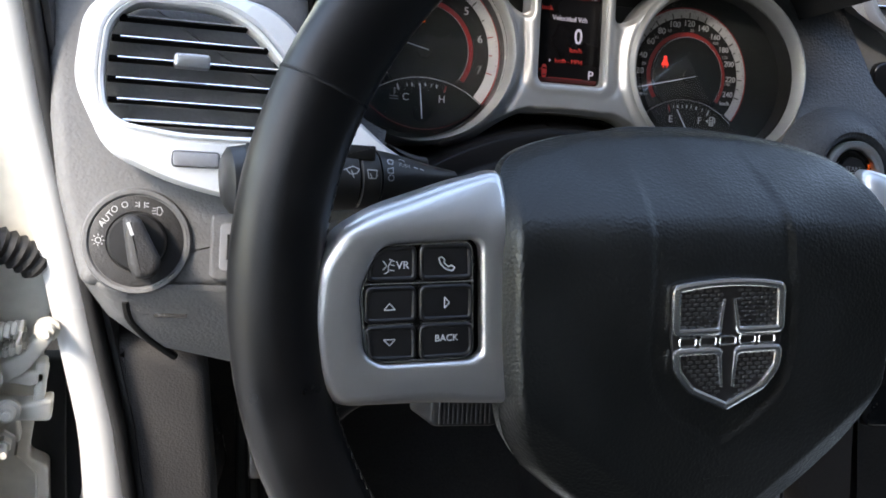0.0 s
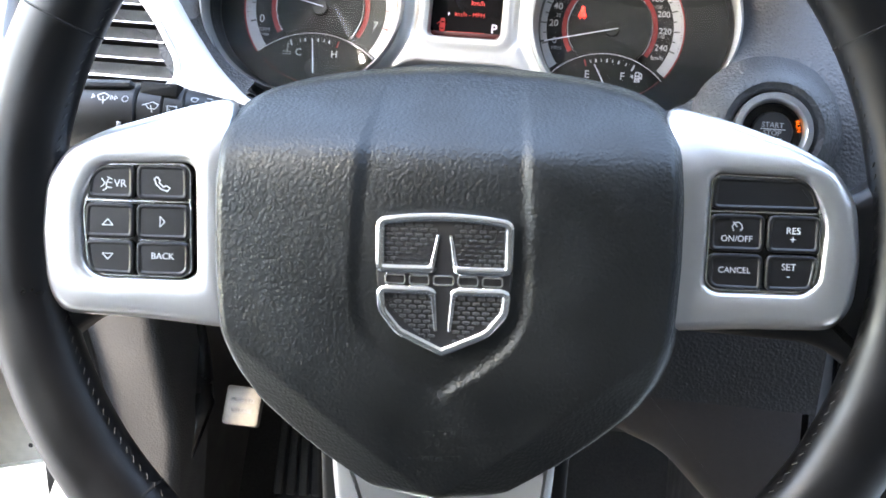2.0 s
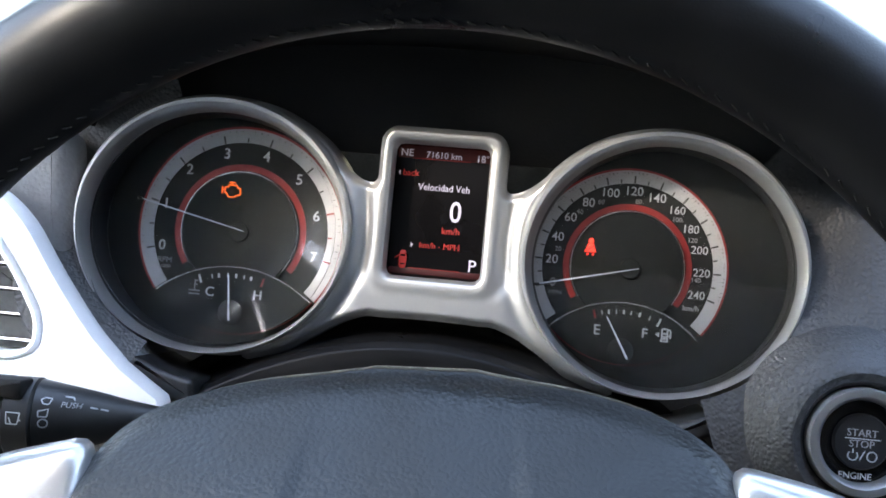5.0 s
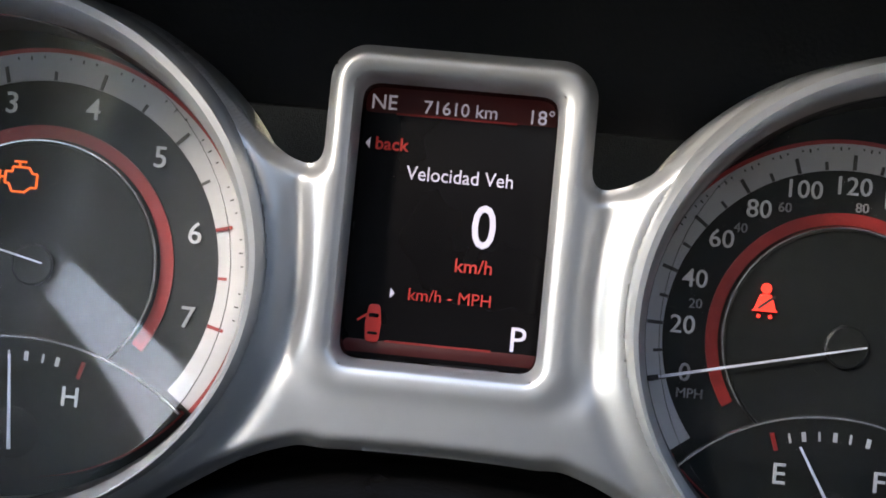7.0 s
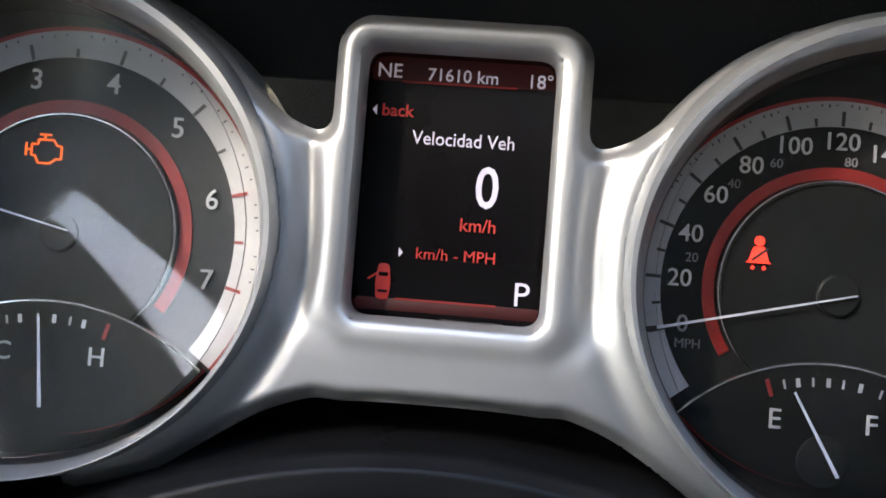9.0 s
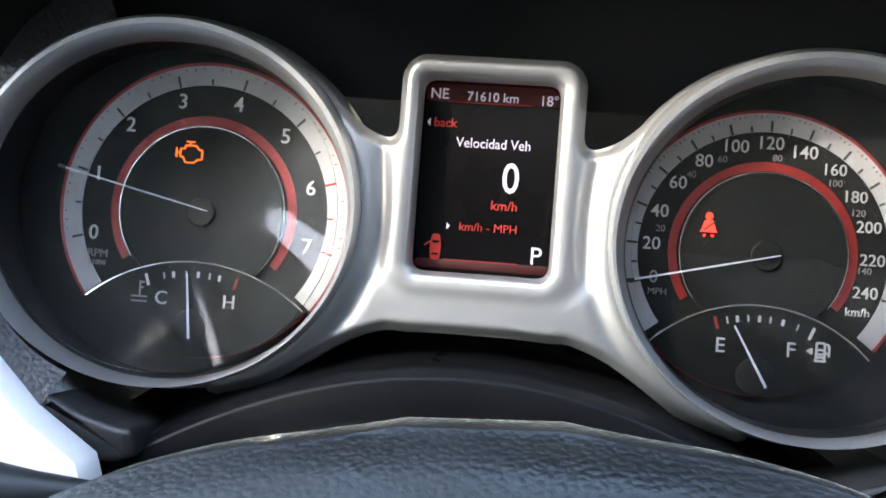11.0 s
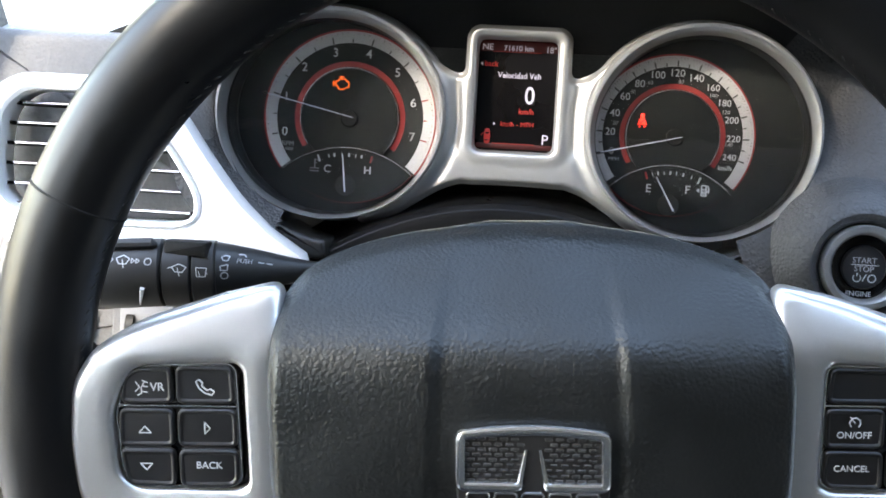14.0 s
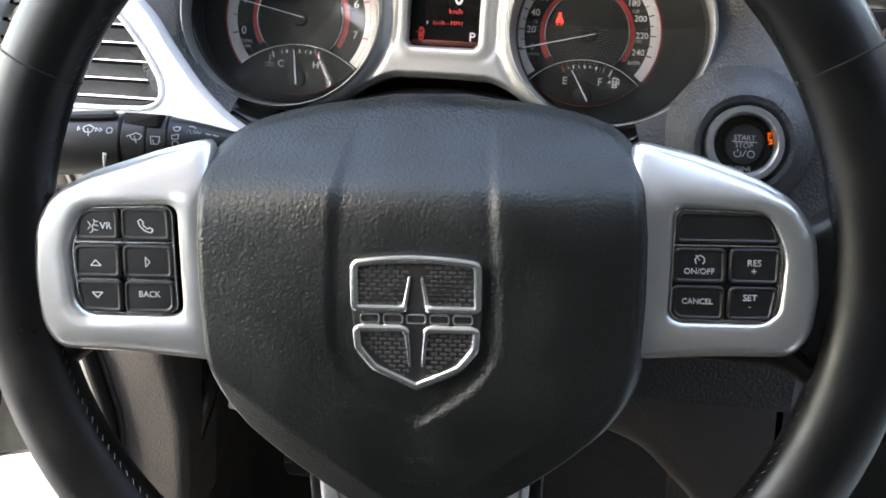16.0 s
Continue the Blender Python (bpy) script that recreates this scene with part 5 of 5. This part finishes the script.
for k in range(4):
    a, b = -0.0175 + k * 0.0105, -0.0215 + k * 0.0148
    part("rib", slab(rounded([(a - 0.0036, 0.068), (a + 0.0036, 0.068), (b + 0.0052, -0.034), (b - 0.0052, -0.034)][::-1], 0.0030), -0.002, 0.0050, 0.0022), RUBBER, rest)
mat_ = tagged(part("floor_mat", slab(rounded([(-0.20, 0.12), (0.05, 0.12), (0.05, 0.52), (-0.20, 0.52)], 0.03), 0.0, 0.008, 0.003), RUBBER, m=pose(0, 0, 0.362)), "black rubber floor mat on the carpet", "floor mat")
part("tunnel_side", grid(steps(0.10, 0.62, 12), steps(0.36, 0.95, 10), lambda y, z: (0.165 + 0.03 * (z - 0.36), y, z)), GREYTRIM, tagged(new("centre_tunnel"), "grey console side with a thin bright edge", "console", kind="structure"))
part("bright_edge", tube([(0.139, 0.160, 0.830), (0.151, 0.160, 0.790), (0.166, 0.160, 0.735)], 0.0012, 8), SILVER, bpy.data.objects["centre_tunnel"])
part("kick_panel", grid(steps(0.178, 0.64, 14), steps(0.36, 0.99, 12), lambda y, z: (-0.262 - 0.02 * math.sin(3 * (z - 0.36)), y, z)), GREYTRIM, tagged(new("kick_panel_side"), "grey kick panel beside the pedals", "side panel", kind="structure"))
kick = tagged(part("kick_trim", slab(rounded([(-0.262, 0.90), (-0.205, 0.885), (-0.192, 0.78), (-0.202, 0.68), (-0.250, 0.66), (-0.250, 0.78)], 0.012), -0.06, 0.0, 0.010), GREYTRIM, m=Matrix(((1, 0, 0, 0), (0, 0, -1, 0.165), (0, 1, 0, 0), (0, 0, 0, 1)))), "grey moulded trim beside the pedals", "side panel", kind="structure")
tagged(part("firewall", grid(steps(-0.45, 0.75, 4), steps(0.36, 1.1, 4), lambda x, z: (x, 0.66, z)), CARPET), "black carpeted firewall behind the pedals", "firewall", kind="structure")

# ---------------------------------------------------------------- door opening and open door
body = tagged(new("door_pillar"), "white painted door pillar with a black rubber seal", "door pillar", kind="structure")
EDGE = [(1.6509, -0.3806), (1.308, -0.3356), (1.0808, -0.3013), (1.0272, -0.2927), (0.9597, -0.2788), (0.9039, -0.2676), (0.8461, -0.2547), (0.7882, -0.2461), (0.74, -0.2504), (0.6928, -0.2627), (0.6006, -0.3035), (0.4506, -0.3892), (0.3863, -0.4749)]
WIDE = [(1.6509, 0.0322), (1.0808, 0.0188), (0.9972, 0.0188), (0.9586, 0.0193), (0.8964, 0.0198), (0.8257, 0.0214), (0.7721, 0.0257), (0.6971, 0.0386), (0.5578, 0.0643), (0.3863, 0.1072)]
zs = steps(1.62, 0.44, 70)


def along(profile):
    """A band that follows the door opening; profile: offsets to the left and depth."""
    return grid(profile, zs, lambda p, z: (curve(EDGE[::-1], z) - p[0] * (curve(WIDE[::-1], z) if p[2] else 1), 0.160 + p[1], z))


part("painted_frame", along([(0.0, 0.02, 1), (0.0, 0.004, 1), (0.08, 0.0, 1), (0.55, -0.002, 1), (0.92, 0.0, 1), (1.0, 0.006, 1), (1.02, 0.03, 1)]), WHITE, body, smooth=60)
part("door_seal", along([(0.001, 0.01, 0), (0.001, -0.003, 0), (-0.001, -0.006, 0), (-0.004, -0.006, 0), (-0.006, -0.003, 0), (-0.006, 0.01, 0)]), SEAL, body, smooth=60)
part("inner_trim", along([(-0.006, 0.01, 0), (-0.007, 0.003, 0), (-0.010, 0.003, 0), (-0.012, 0.010, 0), (-0.013, 0.06, 0)]), GREYTRIM, body, smooth=60)

UPRIGHT = Matrix(((1, 0, 0, 0), (0, 0, -1, 0), (0, 1, 0, 0), (0, 0, 0, 1)))


def standing(y):
    """Turns a flat outline upright, at a depth of y."""
    return Matrix.Translation((0, y, 0)) @ UPRIGHT


pillar = tagged(new("hinge_pillar"), "dusty white hinge pillar with a stepped flange", "door pillar", kind="structure")
o = rounded([(-0.44, 1.12), (-0.300, 1.12), (-0.288, 0.955), (-0.290, 0.915), (-0.2965, 0.850), (-0.3015, 0.812), (-0.2905, 0.806), (-0.2895, 0.748), (-0.36, 0.728), (-0.44, 0.716)][::-1], 0.004, 4)
part("hinge_plate", slab(o, -0.012, 0.0, 0.002), CREAM, pillar, m=standing(0.178))
part("plate_seam", tube([(-0.3045, 0.1775, 0.846), (-0.3085, 0.1775, 0.815), (-0.2975, 0.1775, 0.802), (-0.2965, 0.1775, 0.756)], 0.0009, 8), CREAM, pillar)
part("plate_edge", tube([(-0.2900, 0.1765, 0.748), (-0.325, 0.1765, 0.738), (-0.36, 0.1765, 0.728), (-0.43, 0.1765, 0.717)], 0.0016, 8), CREAM, pillar)
part("drain_hole", lathe([(0.0016, 0.0), (0.0016, 0.0006), (0.0001, 0.0006)], 16), SEAL, pillar, m=standing(0.1778) @ pose(-0.304, 0.757, 0))
# Added dark panel that stands in for the shade in the gap beside the plate.
part("gap_shade_panel", slab(rounded([(-0.305, 0.87), (-0.262, 0.87), (-0.262, 0.70), (-0.305, 0.70)], 0.004), -0.01, 0.0, 0.002), SEAL, pillar, m=standing(0.192))

door = thing("car_door", pose(0, 0, 0), "open white front door with its dusty inner edge", "car door")
LIP = [(-0.345, 0.990), (-0.340, 0.950), (-0.3365, 0.921), (-0.334, 0.892), (-0.329, 0.858), (-0.3245, 0.828), (-0.3255, 0.807), (-0.334, 0.785), (-0.353, 0.760), (-0.372, 0.742)]


def along_lip(profile):
    """A bowed strip that follows the door's front edge; profile: offsets to the left and depth."""
    zs_ = steps(0.990, 0.742, 48)
    return grid(profile, zs_, lambda q, z: (smooth_curve(sorted((b, a) for a, b in LIP), z, 0.010) - q[0], 0.130 + q[1], z))


part("door_edge", along_lip([(-0.001, 0.012), (0.0, 0.002), (0.002, -0.003), (0.006, -0.005), (0.011, -0.004), (0.016, 0.002), (0.019, 0.012), (0.020, 0.040)]), WHITE, door, "curved white door edge", smooth=60)
part("door_seal", along_lip([(0.001, 0.010), (-0.001, 0.003), (-0.004, 0.001), (-0.008, 0.003), (-0.0105, 0.010), (-0.011, 0.022)]), SEAL, door, "black rubber door seal", smooth=60)
part("door_card", slab(rounded([(-1.15, 0.45), (-0.40, 0.60), (-0.352, 0.70), (-0.345, 0.79), (-0.352, 0.90), (-0.362, 1.06), (-1.15, 1.06)], 0.02), -0.02, 0.0, 0.006), PANEL, door, "grey plastic door card", m=standing(0.142))
part("door_skin", slab(rounded([(-1.15, 0.42), (-0.42, 0.56), (-0.375, 0.70), (-0.365, 0.80), (-0.372, 1.00), (-1.15, 1.04)], 0.02), -0.02, 0.0, 0.006), WHITE, door, m=standing(0.19))

hinge = thing("door_check", pose(-0.300, 0.160, 0.885), "dusty white door hinge with spring, arms and bolts", "door hinge")


def hinge_plate(name, pts, z0=-0.005, z1=0.005, m=None):
    return part(name, slab(rounded(pts, 0.003), z0, z1, 0.0018), CREAM, hinge, m=m or pose(0, 0.004, 0, 90, 0, 0))


part("spring", tube([(-0.026 + 0.00042 * i, 0.007 * math.sin(i * 0.80), 0.012 + 0.00008 * i + 0.0085 * math.cos(i * 0.80)) for i in range(60)], 0.0017, 8), CREAM, hinge)
hinge_plate("check_arm", [(-0.036, 0.030), (-0.030, 0.026), (-0.030, 0.000), (-0.022, -0.004), (-0.006, 0.004), (0.008, 0.020), (0.013, 0.015), (0.000, -0.004), (-0.014, -0.014), (-0.032, -0.012), (-0.038, 0.004)])
hinge_plate("hinge_link", [(-0.020, -0.004), (0.010, -0.006), (0.010, -0.012), (0.002, -0.016), (-0.018, -0.012)], -0.010, 0.002)
hinge_plate("upright", [(0.004, 0.000), (0.010, 0.000), (0.008, -0.032), (0.002, -0.030)], -0.006, 0.002)
hinge_plate("lower_bracket", [(0.013, -0.022), (0.012, -0.036), (-0.008, -0.036), (-0.018, -0.042), (-0.020, -0.058), (-0.028, -0.058), (-0.027, -0.034), (-0.014, -0.024), (-0.002, -0.026)])
hinge_plate("bracket_foot", [(-0.018, -0.036), (-0.006, -0.038), (-0.004, -0.054), (-0.020, -0.058)], -0.010, -0.002)
for x, z, r, tip in ((0.010, 0.024, 0.0045, 0.004), (-0.022, 0.023, 0.0042, 0.011), (-0.020, -0.006, 0.0058, 0.002), (-0.010, -0.026, 0.0048, 0.002), (-0.012, -0.046, 0.0046, 0.011)):
    bolt = part("bolt", lathe([(0.0001, 0.005), (r * 0.8, 0.005), (r, 0.0035), (r, 0.0), (r * 1.45, 0.0), (r * 1.45, -0.003)], 6 if tip > 0.01 else 18), CREAM, hinge, m=pose(x, -0.006, z, 80, 35 if tip > 0.01 else 0, 0))
    part("bolt_end", lathe([(0.0001, 0.005 + tip), (r * 0.42, 0.005 + tip), (r * 0.48, 0.004)], 12), CREAM, bolt)
boot = thing("cable_boot", pose(-0.300, 0.165, 0.948), "black ribbed rubber cable boot between door and pillar", "cable boot")
part("bellows", tube([(-0.062 + 0.0021 * i, -0.006 * math.sin(i * 0.1), 0.002 + 0.0085 * math.sin(i * 0.095) - 0.010 * (i / 32) ** 4) for i in range(33)], [0.0098 if i % 2 else 0.0078 for i in range(33)], 16), SEAL, boot)

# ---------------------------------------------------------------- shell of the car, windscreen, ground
# Unseen roof; its front edge sets how much sun and sky come in.
tagged(part("roof", slab(rounded([(-0.62, -1.9), (1.25, -1.9), (1.15, -0.11), (-0.52, -0.11)], 0.05), 1.62, 1.68, 0.01), HEADLINER), "unseen pale grey roof, added to shape the light in the cabin", "car roof", kind="structure")
# Unseen plain wall that keeps light out on the far side.
tagged(part("unseen_right_side", grid(steps(-1.9, 0.9, 4), steps(0.35, 1.64, 4), lambda y, z: (1.25, y, z)), GREYTRIM), "unseen grey wall, added to close the far side against light", "car side", kind="structure")
# Unseen dark wall behind the driver, added to hold back light and reflections.
tagged(part("rear_light_block", grid(steps(-0.6, 1.25, 4), steps(0.35, 1.64, 4), lambda x, z: (x, -0.95, z)), CLOTH), "unseen dark wall, added behind to darken the cabin", "rear wall", kind="structure")
# Unseen block that cuts ground light coming through the door opening.
tagged(part("left_light_block", slab(rounded([(-0.63, -0.95), (-0.57, -0.95), (-0.57, -0.36), (-0.63, -0.36)], 0.02), 0.35, 1.06, 0.02), GREYTRIM), "unseen grey block, added to cut low light from the left", "car side", kind="structure")
# Unseen post, placed to bound the bright patch reflected in the lenses.
tagged(part("unseen_door_post", slab(rounded([(-0.63, -0.94), (-0.57, -0.94), (-0.57, -0.84), (-0.63, -0.84)], 0.02), 1.04, 1.55, 0.01), HEADLINER), "unseen pale grey post, added to shape the lens reflection", "door post", kind="structure")
# Unseen rail; its lower edge keeps sun off the wheel cover and dials.
tagged(part("unseen_roof_rail", slab(rounded([(-0.63, -0.95), (-0.57, -0.95), (-0.55, -0.03), (-0.61, -0.03)], 0.02), 1.40, 1.64, 0.02), HEADLINER), "unseen pale grey rail, added above the door opening to block sun", "roof rail", kind="structure")
# Unseen wall, added to cut off low sky in the lens reflections.
tagged(part("reflection_wall", slab([(-5.2, -14.0), (-5.0, -14.0), (-5.0, -2.6), (-5.2, -2.6)], 0.0, 3.5, 0.02), WALL), "unseen plain grey wall, added to bound the sky in the lens reflection", "yard wall", kind="structure")
tagged(part("rocker_sill", slab(rounded([(-0.62, -1.9), (-0.56, -1.9), (-0.56, 0.10), (-0.62, 0.10)], 0.02), 0.20, 0.60, 0.02), WHITE), "white painted rocker sill under the door opening", "door sill", kind="structure")
tagged(part("ground", grid([-400, -60, -8, -3, -1, 0, 1, 3, 8, 60, 400], [-400, -60, -8, -3, -1, 0, 1, 3, 8, 60, 400], lambda x, y: (x, y, 0.0)), GROUND), "pale dusty concrete ground outside the car", "ground", kind="structure")
